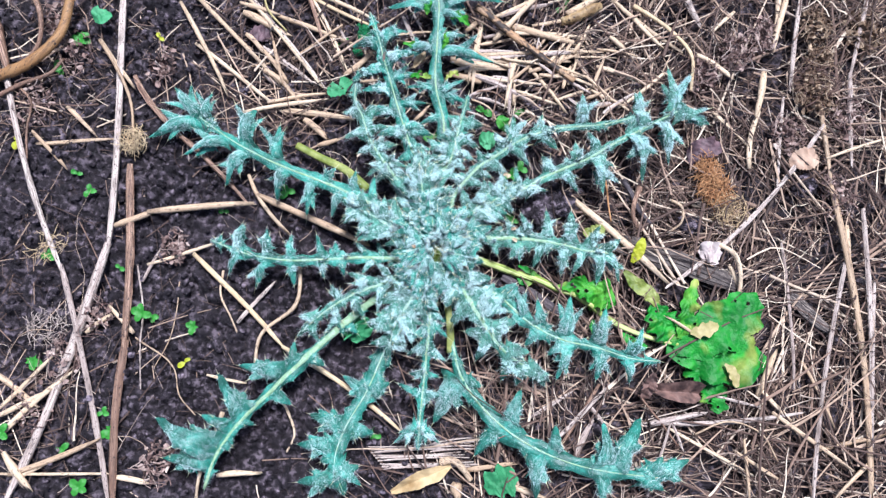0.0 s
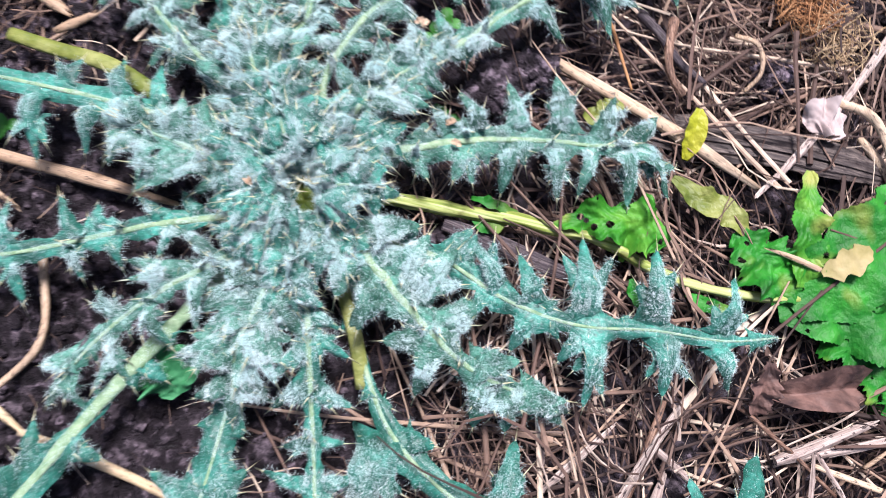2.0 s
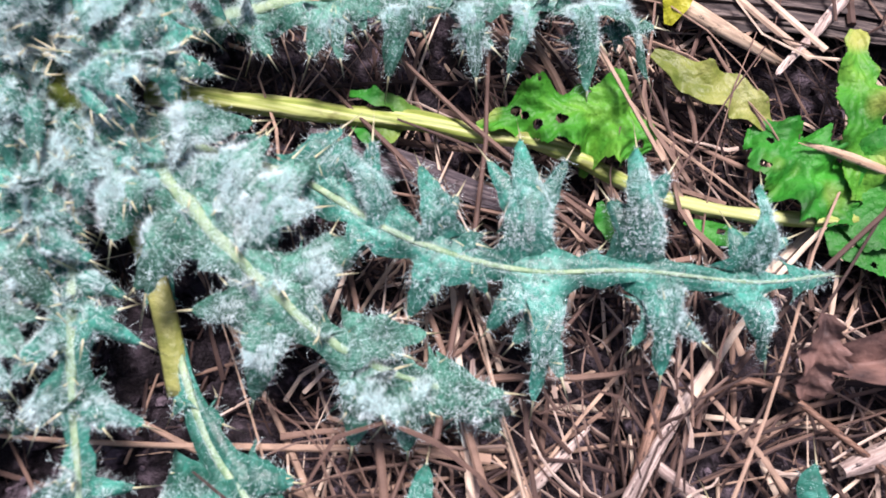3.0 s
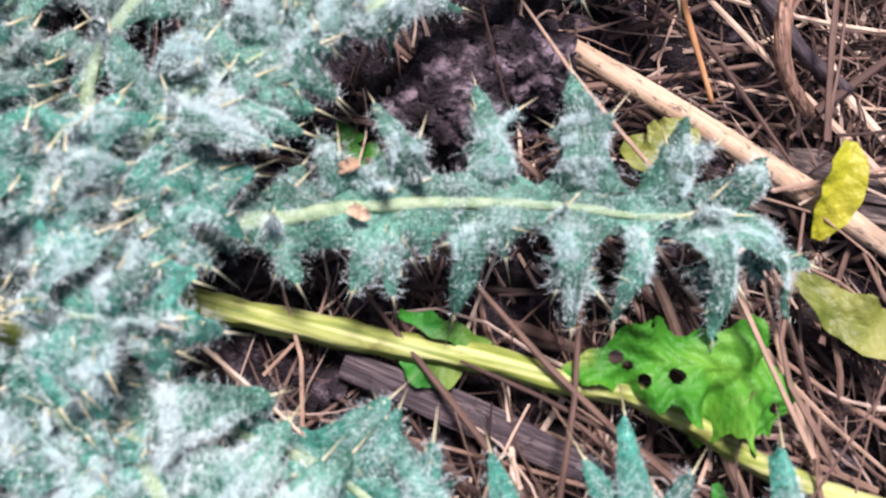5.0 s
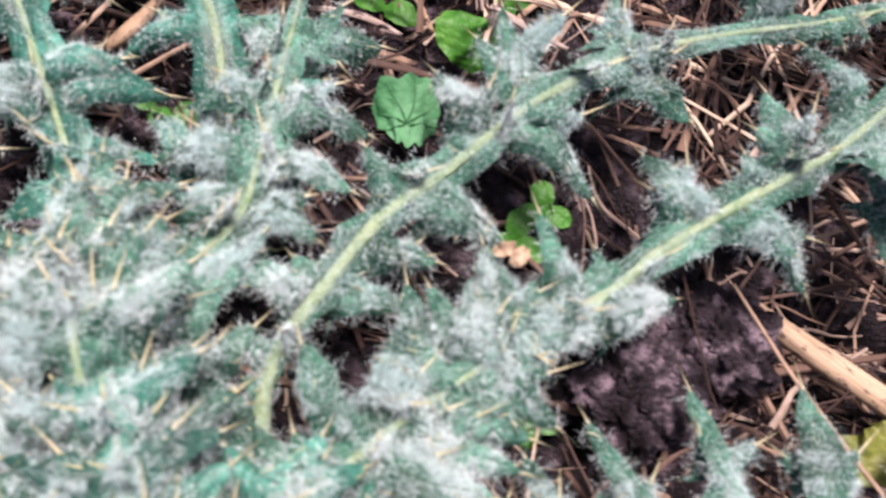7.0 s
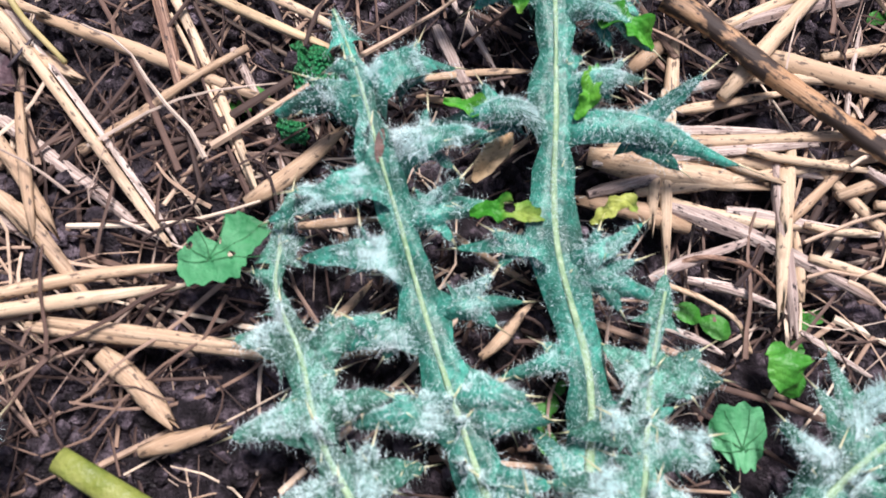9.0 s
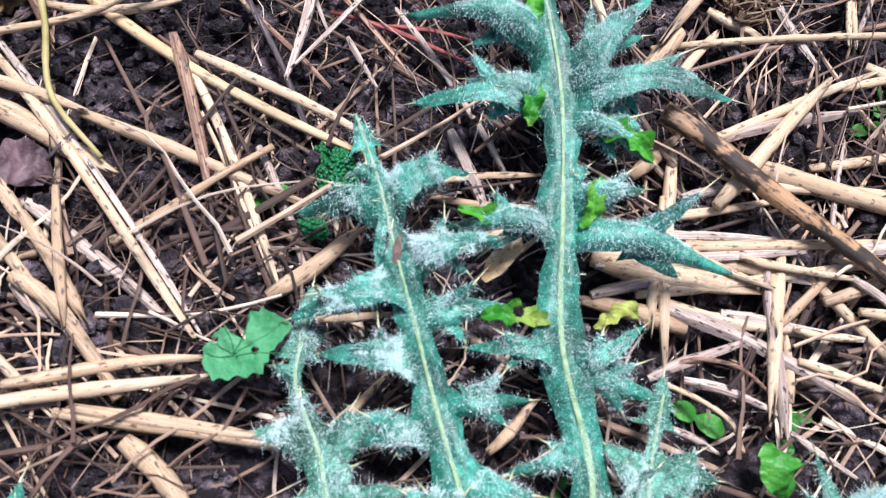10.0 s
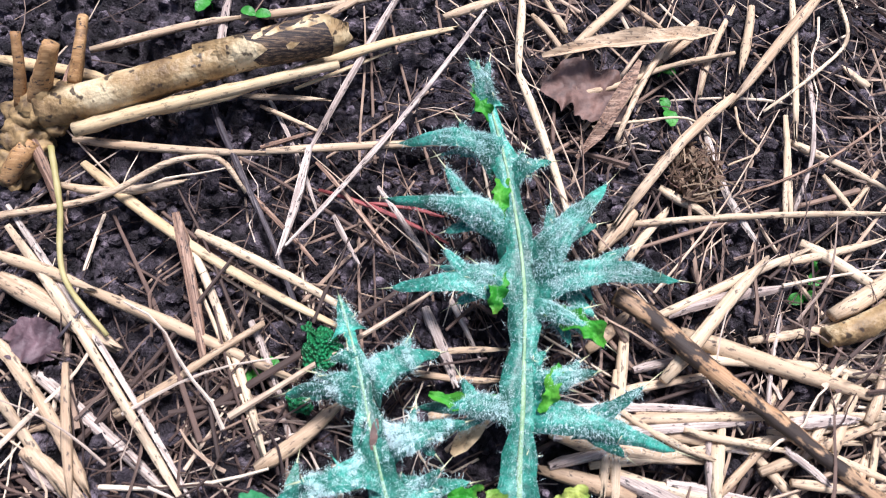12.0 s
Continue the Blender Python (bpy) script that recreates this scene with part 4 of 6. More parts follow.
stalks([
    (0.010, 0.457, 0.007, 0.402, 16.0, 2.7, 0), (0.007, 0.405, 0.029, 0.315, 16.0, 2.6, 0.03), (0.065, 0.250, 0.123, 0.309, 13.0, 4.0, 0), (0.078, 0.272, 0.170, 0.244, 9.0, 6.1, 0.01),
    (0.047, 0.255, 0.036, 0.200, 8.8, 2.7, 0), (0.087, 0.223, 0.084, 0.200, 10.0, 3.6, 0), (0.023, 0.232, 0.095, 0.225, 7.0, 5.1, 0), (0.064, 0.279, 0.146, 0.316, 9.0, 3.3, 0),
    (0.166, 0.473, 0.151, 0.377, 11.0, 2.3, 0.01), (0.147, 0.379, 0.137, 0.329, 10.0, 1.8, 0), (0.048, 0.324, 0.193, 0.338, 10.0, 1.9, 0.01), (0.144, 0.320, 0.184, 0.295, 8.0, 4.2, 0),
], PALE, "pale dry straw lying on the litter", 440)
stalks([
    (-0.219, 0.260, -0.196, 0.237, 10.0, 3.1, 0.03), (-0.198, 0.240, -0.167, 0.199, 10.0, 3.0, 0), (-0.187, 0.251, -0.174, 0.197, 12.0, 1.9, 0), (-0.212, 0.222, -0.181, 0.228, 7.0, 1.7, 0),
    (-0.105, 0.210, -0.072, 0.237, 9.1, 4.4, 0), (0.034, 0.264, 0.057, 0.283, 8.0, 3.9, 0), (0.051, 0.202, 0.011, 0.212, 6.0, 4.5, 0), (0.105, 0.213, 0.167, 0.235, 9.0, 2.8, 0),
    (0.086, 0.202, 0.121, 0.233, 8.0, 2.1, 0.02), (0.048, 0.246, 0.097, 0.255, 8.0, 2.4, 0.01), (0.054, 0.236, 0.095, 0.234, 7.0, 2.4, 0), (-0.036, 0.233, -0.012, 0.239, 8.0, 2.2, 0),
], TAN, "tan dry stalk lying on the litter", 470)
stalks([
    (-0.167, 0.170, -0.100, 0.160, 8.8, 3.5, -0.01), (-0.191, 0.177, -0.126, 0.187, 11.0, 3.2, 0.02), (-0.087, 0.202, -0.060, 0.205, 8.0, 2.0, 0), (-0.134, 0.127, -0.108, 0.136, 6.0, 3.7, 0),
    (-0.150, 0.159, -0.125, 0.137, 6.0, 5.2, 0), (-0.051, 0.259, -0.003, 0.263, 8.5, 2.0, 0), (-0.046, 0.252, -0.003, 0.249, 8.5, 1.7, -0.02), (-0.038, 0.201, -0.007, 0.181, 8.5, 1.6, 0),
    (-0.028, 0.219, -0.005, 0.236, 6.0, 1.5, 0), (-0.087, 0.157, -0.060, 0.159, 7.0, 2.8, 0), (-0.079, 0.164, -0.061, 0.182, 8.0, 1.8, 0), (-0.025, 0.156, -0.007, 0.174, 8.0, 2.2, 0),
], TAN, "tan dry stalk lying on the litter", 500)
stalks([
    (0.034, 0.182, 0.070, 0.196, 9.0, 2.3, 0.02), (0.044, 0.209, 0.111, 0.175, 8.0, 2.9, 0.03), (0.047, 0.182, 0.081, 0.171, 8.0, 2.2, 0.03), (0.085, 0.225, 0.081, 0.164, 8.8, 3.3, 0),
    (0.018, 0.238, 0.092, 0.239, 7.0, 2.7, 0), (0.064, 0.207, 0.119, 0.198, 7.0, 2.8, 0), (0.055, 0.255, 0.082, 0.262, 7.0, 2.1, 0), (-0.038, 0.281, -0.025, 0.247, 9.0, 3.3, 0),
    (0.032, 0.167, 0.057, 0.157, 6.0, 1.3, 0.06), (0.085, 0.164, 0.106, 0.149, 7.0, 1.4, 0), (-0.176, 0.198, -0.156, 0.181, 6.0, 2.7, 0), (-0.198, 0.214, -0.179, 0.199, 5.0, 3.1, 0),
], GREY, "grey weathered straw in the litter", 530)
stalk(*(0.200, 0.018, 0.328, -0.036, 5.0, 13.4, 0), WOOD, "weathered grey-brown split wood lying in the litter", "wood_piece", "wood", seed=602, flat=0.35, joint=False, hollow=False, smooth=False, sides=34, rough=0.17)
stalk(*(0.382, -0.044, 0.423, -0.082, 4.0, 8.7, 0), WOOD, "weathered grey split wood lying in the litter", "wood_piece", "wood", seed=609, flat=0.4, joint=False, hollow=False, smooth=False, sides=28, rough=0.17)
stalk(*(0.070, -0.023, 0.142, -0.066, 8.0, 6.0, 0.02), DARK, "dark rotten strip of wood under the thistle", "wood_piece", "wood", seed=603, flat=0.35, joint=False, hollow=False, smooth=False, sides=30, rough=0.15)
stalk(*(-0.090, 0.339, -0.028, 0.314, 6.0, 1.3, 0.03), RED, "thin red stem lying on the soil", "stem", "stem", seed=604)
stalk(*(-0.069, 0.333, -0.031, 0.327, 6.0, 1.3, 0.05), RED, "thin red stem lying on the soil", "stem", "stem", seed=605)
stalk(*(0.190, 0.289, 0.144, 0.271, 14.0, 7.8, 0), CANE, "cut pale cane with an open end", "cane", "cane", seed=606, flat=1.0, blunt=True)
stalk(*(0.201, 0.391, 0.116, 0.344, 12.0, 0.8, 0.05), BROWN, "thin dark bent twig", "twig", "twig", seed=607)
stalk(*(-0.192, 0.261, -0.185, 0.273, 12.0, 0.8, 0), DARK, "thin dark twig on the soil", "twig", "twig", seed=608)


stalk(*(0.016, 0.228, 0.079, 0.218, 8.0, 6.5, 0), TAN, "thick flattened tan stalk in the straw", "stalk", "stalk", seed=610, flat=0.5)


stalks([
    (0.029, -0.223, 0.080, -0.218, 10.0, 3.4, 0), (0.061, -0.237, 0.109, -0.251, 9.0, 4.4, 0), (0.020, -0.237, 0.021, -0.253, 6.0, 7.0, 0),
], TAN, "tan dry stalk lying under the thistle", 940)
stalks([
    (-0.074, -0.201, 0.011, -0.197, 5.0, 0.9, -0.02), (-0.072, -0.204, 0.015, -0.200, 6.0, 1.1, 0), (-0.069, -0.207, 0.020, -0.203, 7.0, 1.3, 0.02), (-0.067, -0.210, 0.024, -0.206, 5.0, 1.5, -0.02),
    (-0.065, -0.212, 0.028, -0.209, 6.0, 0.9, 0), (-0.062, -0.215, 0.033, -0.212, 7.0, 1.1, 0.02), (-0.060, -0.218, 0.037, -0.216, 5.0, 1.3, -0.02), (-0.058, -0.221, 0.042, -0.219, 6.0, 1.5, 0),
    (-0.056, -0.223, 0.046, -0.222, 7.0, 0.9, 0.02), (-0.008, -0.198, 0.039, -0.192, 7.0, 1.0, 0.03), (-0.008, -0.201, 0.039, -0.196, 7.0, 1.0, 0.03), (-0.008, -0.203, 0.039, -0.200, 7.0, 1.0, 0.03),
    (-0.008, -0.206, 0.039, -0.203, 7.0, 1.0, 0.03),
], GREY, "thin grey strand of a frayed straw bundle", 950)
stalks([
    (0.125, -0.192, 0.190, -0.132, 9.0, 2.6, 0), (0.097, -0.171, 0.141, -0.146, 8.0, 2.6, 0), (0.141, -0.214, 0.163, -0.174, 6.0, 4.2, 0), (0.158, -0.158, 0.178, -0.182, 8.0, 2.6, 0),
    (0.223, -0.177, 0.281, -0.168, 8.0, 4.4, 0), (0.097, -0.166, 0.110, -0.114, 9.0, 2.2, 0), (0.216, -0.251, 0.245, -0.174, 9.0, 1.8, 0), (0.246, -0.176, 0.255, -0.205, 8.0, 1.6, 0),
], GREY, "grey weathered dry stalk lying on the litter", 970)


def straw_mat():
    """Loose straws lying over one another beside the thistle, mostly along one way."""
    rng = np.random.default_rng(64)
    for k in range(34):
        x, y = rng.uniform(0.06, 0.215), rng.uniform(0.155, 0.262)
        if y < 0.175 and x < 0.085:
            continue
        turn = radians(rng.choice((-32, -28, -6, 8, 62)) + 9 * rng.normal())
        half = rng.uniform(0.022, 0.055) / 2
        d = (half * math.cos(turn), half * math.sin(turn))
        stalk(x - d[0], y - d[1], x + d[0], y + d[1], rng.uniform(6, 12), rng.uniform(1.3, 2.9), rng.uniform(-0.03, 0.03), (PALE, TAN, GREY, PALE)[k % 4], "pale dry straw in the straw mat beside the thistle", seed=900 + k, smooth=k % 4 != 2)


straw_mat()


def build_cane():
    """A thick old cane with a knobbly root crown and broken shoots."""
    rng = np.random.default_rng(31)
    c = holder("cane", pose(0, 0, 0), "thick old cane with a knobbly crown and broken shoots", "cane")
    line = through_points([(-0.219, 0.369, 0.016), (-0.191, 0.375, 0.022), (-0.160, 0.386, 0.026), (-0.126, 0.401, 0.027), (-0.093, 0.413, 0.027)], 36)
    u = np.linspace(0, 1, 36)
    r = 0.0082 * (1 + 0.16 * np.exp(-(((u - 0.02) / 0.08) ** 2)) + 0.12 * np.exp(-(((u - 0.3) / 0.02) ** 2)) + 0.9 * np.clip(u - 0.72, 0, 1))
    v, f = tube(line, r, 16, 1.0, 0, rng, 0.03)
    f.pop()
    k, m = 35 * 16, len(v)
    inner = v[k:] * 0.82 + v[k:].mean(0) * 0.18
    v[k:] += (0.014 * np.sin(np.linspace(0, 6.28, 16, endpoint=False) * 1.0 + 1.0)[:, None] + rng.normal(size=(16, 1)) * 0.0012) * unit(line[-1] - line[-2])
    v = np.concatenate([v, inner, inner - 0.060 * unit(line[-1] - line[-2])])
    for j in range(16):
        i = (j + 1) % 16
        f += [(k + j, k + i, m + i, m + j), (m + j, m + i, m + 16 + i, m + 16 + j)]
    f.append(tuple(m + 16 + j for j in range(16)))
    mesh_object("stem", v, f, CANE, c, "thick pale stem with a hollow broken end")
    knob = Shape()
    # bark at the broken end is charred, with a ragged edge towards the sound bark
    m0 = 27
    v, f = tube(line[m0:], r[m0:] * 1.035, 16, 1.0, 0, rng, 0.012)
    v[:16] += rng.uniform(-0.010, 0.008, (16, 1)) * unit(line[m0 + 1] - line[m0])
    v[-16:] += 0.004 * np.sin(np.linspace(0, 6.28, 16, endpoint=False) + 1.0)[:, None] * unit(line[-1] - line[-2])
    mesh_object("charred_end", v, f[:-2], CHAR, c, "dark charred end of the stem")
    for p, size in (((-0.219, 0.372, 0.014), 0.016), ((-0.226, 0.368, 0.010), 0.015), ((-0.209, 0.374, 0.018), 0.011), ((-0.228, 0.356, 0.008), 0.013), ((-0.232, 0.344, 0.004), 0.012)):
        q, g = blob(rng, (0, 0, 0), 1.0, 0.85, 4)
        q = np.array([k * (0.8 + 0.35 * noise.noise(Vector(k) * 2.1 + Vector(p) * 90) + 0.22 * noise.noise(Vector(k) * 5.0)) for k in q / (np.linalg.norm(q, axis=1)[:, None])])
        knob.add(q * size * (1, 1, 0.85) + np.array(p), g)
    knob.object("crown", CROWN, c, "knobbly brown root crown")
    for a, b, r0 in (((-0.221, 0.372, 0.020), (-0.207, 0.385, 0.046), 0.0046), ((-0.207, 0.383, 0.020), (-0.203, 0.411, 0.034), 0.0028), ((-0.229, 0.370, 0.018), (-0.225, 0.392, 0.044), 0.0026), ((-0.224, 0.353, 0.012), (-0.233, 0.336, 0.006), 0.0050)):
        v, f = tube(through_points([a, (np.array(a) + b) / 2 + (0.002, 0.001, 0.004), b], 12), r0 * (1.1 - 0.3 * np.linspace(0, 1, 12)), 9, 1.0, 0, rng, 0.08)
        mesh_object("shoot", v, f, ORANGE, c, "broken brown shoot")


build_cane()


# ---------------------------------------------------------------- loose litter


def cover(x, y):
    """How thickly the litter lies at a place of the plan: open soil to one side, matted straw on the other."""
    right = 1 / (1 + math.exp(-(x - (0.13 if y > 0.04 else 0.07 if y > -0.11 else 0.0)) / 0.035))
    back = 1 / (1 + math.exp(-(y - 0.12) / 0.03)) / (1 + math.exp(-(x + 0.27) / 0.04))
    open_soil = 1 / (1 + math.exp(-(y - 0.285) / 0.02)) / (1 + math.exp((x - 0.30) / 0.04))
    edge = 0.35 * math.exp(-((x + 0.46) ** 2 + (y - 0.22) ** 2) / 0.012)
    corner = edge + 0.32 * math.exp(-((x + 0.48) ** 2 + (y + 0.18) ** 2) / 0.015)
    left_patch = 0.45 * math.exp(-((x + 0.13) ** 2 + (y - 0.27) ** 2) / 0.006)
    bare = 1 - 0.65 * math.exp(-((x - 0.131) ** 2 + (y - -0.050) ** 2) / 0.0016)
    return bare * min(1.0, max(right, 0.85 * back) * (1 - (0.93 if x < 0.0 else 0.58) * open_soil) * (1 - left_patch) + corner + 0.05)


def strew(name, count, seed, lengths, radii, height, material, label, power=1.0, curl=0.3, sides=4, split=False):
    rng = np.random.default_rng(seed)
    s = Shape()
    made = 0
    while made < count:
        x, y = rng.uniform(-0.62, 0.62), rng.uniform(-0.34, 0.54)
        here = cover(x, y)
        clump = noise.noise(Vector((x * 17, y * 17, 3.0))) + 0.5 * noise.noise(Vector((x * 41, y * 41, 9.0)))
        here *= 0.10 + 1.25 / (1 + math.exp(-7 * (clump + 0.10)))
        if rng.random() > min(1.0, here) ** power:
            continue
        made += 1
        length = rng.uniform(*lengths) * (0.5 + rng.random())
        a = 4.5 * noise.noise(Vector((x * 9, y * 9, 20.0))) + 1.2 + 0.75 * rng.normal()
        n = 7
        u = np.linspace(-0.5, 0.5, n)
        turn = a + curl * (rng.normal() * u * 2 + rng.normal() * 0.4 * np.sin(u * 9))
        step = length / (n - 1)
        px, py = x + np.cumsum(np.cos(turn)) * step, y + np.cumsum(np.sin(turn)) * step
        under = 0.55 * math.exp(-((x / 0.17) ** 2 + ((y - 0.03) / 0.17) ** 2) ** 2) + 0.5 * math.exp(-(((x + 0.02) / 0.10) ** 2 + ((y - 0.22) / 0.15) ** 2) ** 2)
        z0 = soil_z(x, y) + 1.4 * (1 - min(0.75, under)) * height * min(1.2, here) * rng.random() ** 1.2
        tilt = rng.normal() * 0.05
        pz = z0 + 0.001 + tilt * u * length + 0.0015 * np.sin(u * 7 + rng.uniform(0, 6))
        r = rng.uniform(*radii) * (0.45 + 0.55 * min(1.0, here)) * (1.1 - 0.6 * (u + 0.5)) * (1 + 0.1 * rng.normal(size=n))
        v, f = tube(np.stack([px, py, np.maximum(pz, -0.016)], 1), r, sides, rng.uniform(0.3, 1.0))
        s.add(v, f)
    ob = s.object(name, material, smooth=False)
    return tagged(ob, label, "litter", kind="stuff")


strew("straw_litter", 1900, 41, (0.04, 0.17), (0.0005, 0.0017), 0.014, LITTER, "matted dry straw and broken stems on the soil", 1.1, 0.10, 6)
strew("fine_litter", 7500, 42, (0.02, 0.08), (0.00025, 0.0009), 0.012, FINE_LITTER, "fine brown dead grass and root fibres", 1.2, 0.35)
strew("rootlets", 1700, 43, (0.02, 0.06), (0.0002, 0.0005), 0.008, FINE_LITTER, "thin root fibres on the soil", 0.25, 0.9)

stalk(*(-0.511, 0.282, -0.484, 0.213, 14.0, 6.5, 0), BROWN, "brown woody stem over the soil", "stem", "stem", seed=612, flat=1.0)

strew("long_fibres", 420, 44, (0.06, 0.14), (0.0003, 0.0008), 0.018, LITTER, "long thin bent dry fibres over the litter", 1.0, 0.9, 4)

strew("dry_grass", 900, 45, (0.03, 0.10), (0.0005, 0.0012), 0.020, LITTER, "pale broken dry grass on top of the litter", 1.4, 0.45, 5)

stalk(*(-0.317, -0.007, -0.238, 0.018, 5.0, 2.3, 0), PALE, "pale dry straw lying on the soil", seed=621)
stalk(*(-0.215, -0.071, -0.177, -0.026, 5.0, 3.5, 0), GREY, "grey weathered dry stalk lying on the soil", seed=622)
stalk(*(-0.200, 0.072, -0.077, 0.013, 6.0, 4.8, 0), TAN, "tan dry stalk lying under the thistle", seed=623)
stalk(*(-0.321, -0.026, -0.304, 0.011, 4.0, 2.0, 0), GREY, "grey weathered dry stalk lying on the soil", seed=624)


def bent(points, r, material, label, name="stalk", category="stalk", seed=0, smooth=True):
    """A bent stalk through a few places, r in metres."""
    rng = np.random.default_rng(seed)
    n = 26
    u = np.linspace(0, 1, n)
    v, f = tube(through_points(points, n), r * (1.05 - 0.35 * u) * (1 + 0.06 * rng.normal(size=n)), 9, 0.9, 0, rng, 0.06)
    return tagged(lay_along(mesh_object(name, v, f, material, smooth=smooth), points[0], points[-1]), label, category)


bent([(0.045, 0.285, 0.022), (0.060, 0.276, 0.021), (0.080, 0.258, 0.019), (0.105, 0.239, 0.017), (0.128, 0.221, 0.015), (0.156, 0.200, 0.012)], 0.0044, BURNT, "scorched thick stalk with black blotches lying on straw", seed=600)
bent([(-0.233, 0.315, 0.012), (-0.185, 0.326, 0.016), (-0.150, 0.345, 0.020), (-0.136, 0.346, 0.020), (-0.123, 0.334, 0.010)], 0.0016, TAN, "long thin bent tan stalk over the soil", seed=1)
bent([(-0.507, 0.207, 0.012), (-0.461, 0.223, 0.018), (-0.427, 0.256, 0.022), (-0.417, 0.307, 0.024)], 0.0066, ORANGE, "orange-brown bent woody stem over the soil", "stem", "stem", 2)
bent([(-0.149, -0.004, 0.006), (-0.152, -0.051, 0.008), (-0.189, -0.085, 0.008), (-0.195, -0.129, 0.004)], 0.0023, TAN, "thin bent tan root lying on the soil", "root", "root", 3)
bent([(-0.325, -0.086, 0.004), (-0.280, -0.121, 0.005), (-0.274, -0.147, 0.004), (-0.256, -0.168, 0.003)], 0.0009, TAN, "thin bent root fibre on the soil", "root", "root", 4)
bent([(-0.170, -0.145, 0.008), (-0.156, -0.168, 0.006), (-0.150, -0.189, 0.006), (-0.158, -0.206, 0.004)], 0.0016, PALE, "thin bent pale stem on the soil", "stem", "stem", 5)
bent([(-0.222, -0.164, 0.020), (-0.235, -0.199, 0.014), (-0.247, -0.233, 0.010), (-0.249, -0.259, 0.008)], 0.0022, PALE, "pale stem hanging under the thistle leaf", "stem", "stem", 6)
bent([(-0.148, 0.400, 0.010), (-0.144, 0.381, 0.010), (-0.128, 0.347, 0.010), (-0.109, 0.311, 0.010), (-0.096, 0.281, 0.008)], 0.0020, DARK, "dark weathered stalk lying on the soil", seed=7, smooth=False)
bent([(-0.202, 0.357, 0.020), (-0.164, 0.371, 0.022), (-0.123, 0.386, 0.022), (-0.084, 0.402, 0.020)], 0.0034, YELLOW, "smooth yellow shoot lying beside the old cane", "stalk", "stalk", 61)
bent([(-0.210, 0.348, 0.020), (-0.201, 0.320, 0.018), (-0.193, 0.287, 0.016), (-0.172, 0.263, 0.012)], 0.0015, WITHERED, "thin olive twig beside the old cane", "twig", "twig", 62)
bent([(0.044, 0.378, 0.012), (0.066, 0.380, 0.016), (0.097, 0.383, 0.014), (0.112, 0.373, 0.006)], 0.0008, PALE, "thin bent pale stem on the soil", "stem", "stem", 8)
bent([(0.122, 0.396, 0.010), (0.124, 0.383, 0.008), (0.133, 0.374, 0.006), (0.116, 0.364, 0.004)], 0.0008, TAN, "thin bent tan root on the soil", "root", "root", 9)
bent([(0.037, 0.398, 0.010), (0.055, 0.401, 0.014), (0.086, 0.416, 0.014), (0.127, 0.431, 0.010)], 0.0018, PALE, "thin bent pale stem on the soil", "stem", "stem", 10)
bent([(0.108, 0.450, 0.010), (0.084, 0.424, 0.016), (0.061, 0.383, 0.018), (0.055, 0.369, 0.014)], 0.0020, TAN, "thin bent tan stem over the dead leaf", "stem", "stem", 11)
bent([(0.196, 0.478, 0.008), (0.195, 0.448, 0.010), (0.168, 0.418, 0.012), (0.137, 0.394, 0.010)], 0.0012, PALE, "thin bent pale stem on the soil", "stem", "stem", 12)
bent([(0.169, 0.422, 0.006), (0.164, 0.394, 0.010), (0.159, 0.370, 0.010), (0.142, 0.332, 0.006)], 0.0014, GREY, "thin grey stem on the soil", "stem", "stem", 13)
bent([(-0.165, 0.231, 0.006), (-0.145, 0.243, 0.010), (-0.125, 0.258, 0.012), (-0.108, 0.271, 0.010)], 0.0020, TAN, "thin bent tan stem in the litter", "stem", "stem", 14)
bent([(-0.196, 0.216, 0.010), (-0.180, 0.206, 0.010), (-0.164, 0.188, 0.010), (-0.153, 0.173, 0.008)], 0.0030, TAN, "bent tan stem in the litter", "stem", "stem", 15)
bent([(0.039, 0.186, 0.006), (0.051, 0.189, 0.012), (0.065, 0.187, 0.012), (0.083, 0.175, 0.006)], 0.0010, BROWN, "thin bent brown stem in the litter", "stem", "stem", 16)
bent([(0.040, 0.182, 0.004), (0.053, 0.174, 0.010), (0.062, 0.167, 0.010), (0.067, 0.157, 0.006)], 0.0012, TAN, "thin bent tan stem in the litter", "stem", "stem", 17)
bent([(0.186, 0.085, 0.012), (0.187, 0.072, 0.014), (0.188, 0.056, 0.014), (0.191, 0.038, 0.010)], 0.0011, RUST, "thin orange stem in the litter", "stem", "stem", 18)
bent([(0.206, 0.085, 0.010), (0.214, 0.069, 0.012), (0.220, 0.052, 0.012), (0.234, 0.035, 0.010)], 0.0032, DARK, "dark thin stalk in the litter", "stalk", "stalk", 19)
bent([(0.224, 0.076, 0.014), (0.217, 0.060, 0.014), (0.215, 0.043, 0.012), (0.220, 0.030, 0.010)], 0.0030, BROWN, "brown broken stalk in the litter", "stalk", "stalk", 20, False)

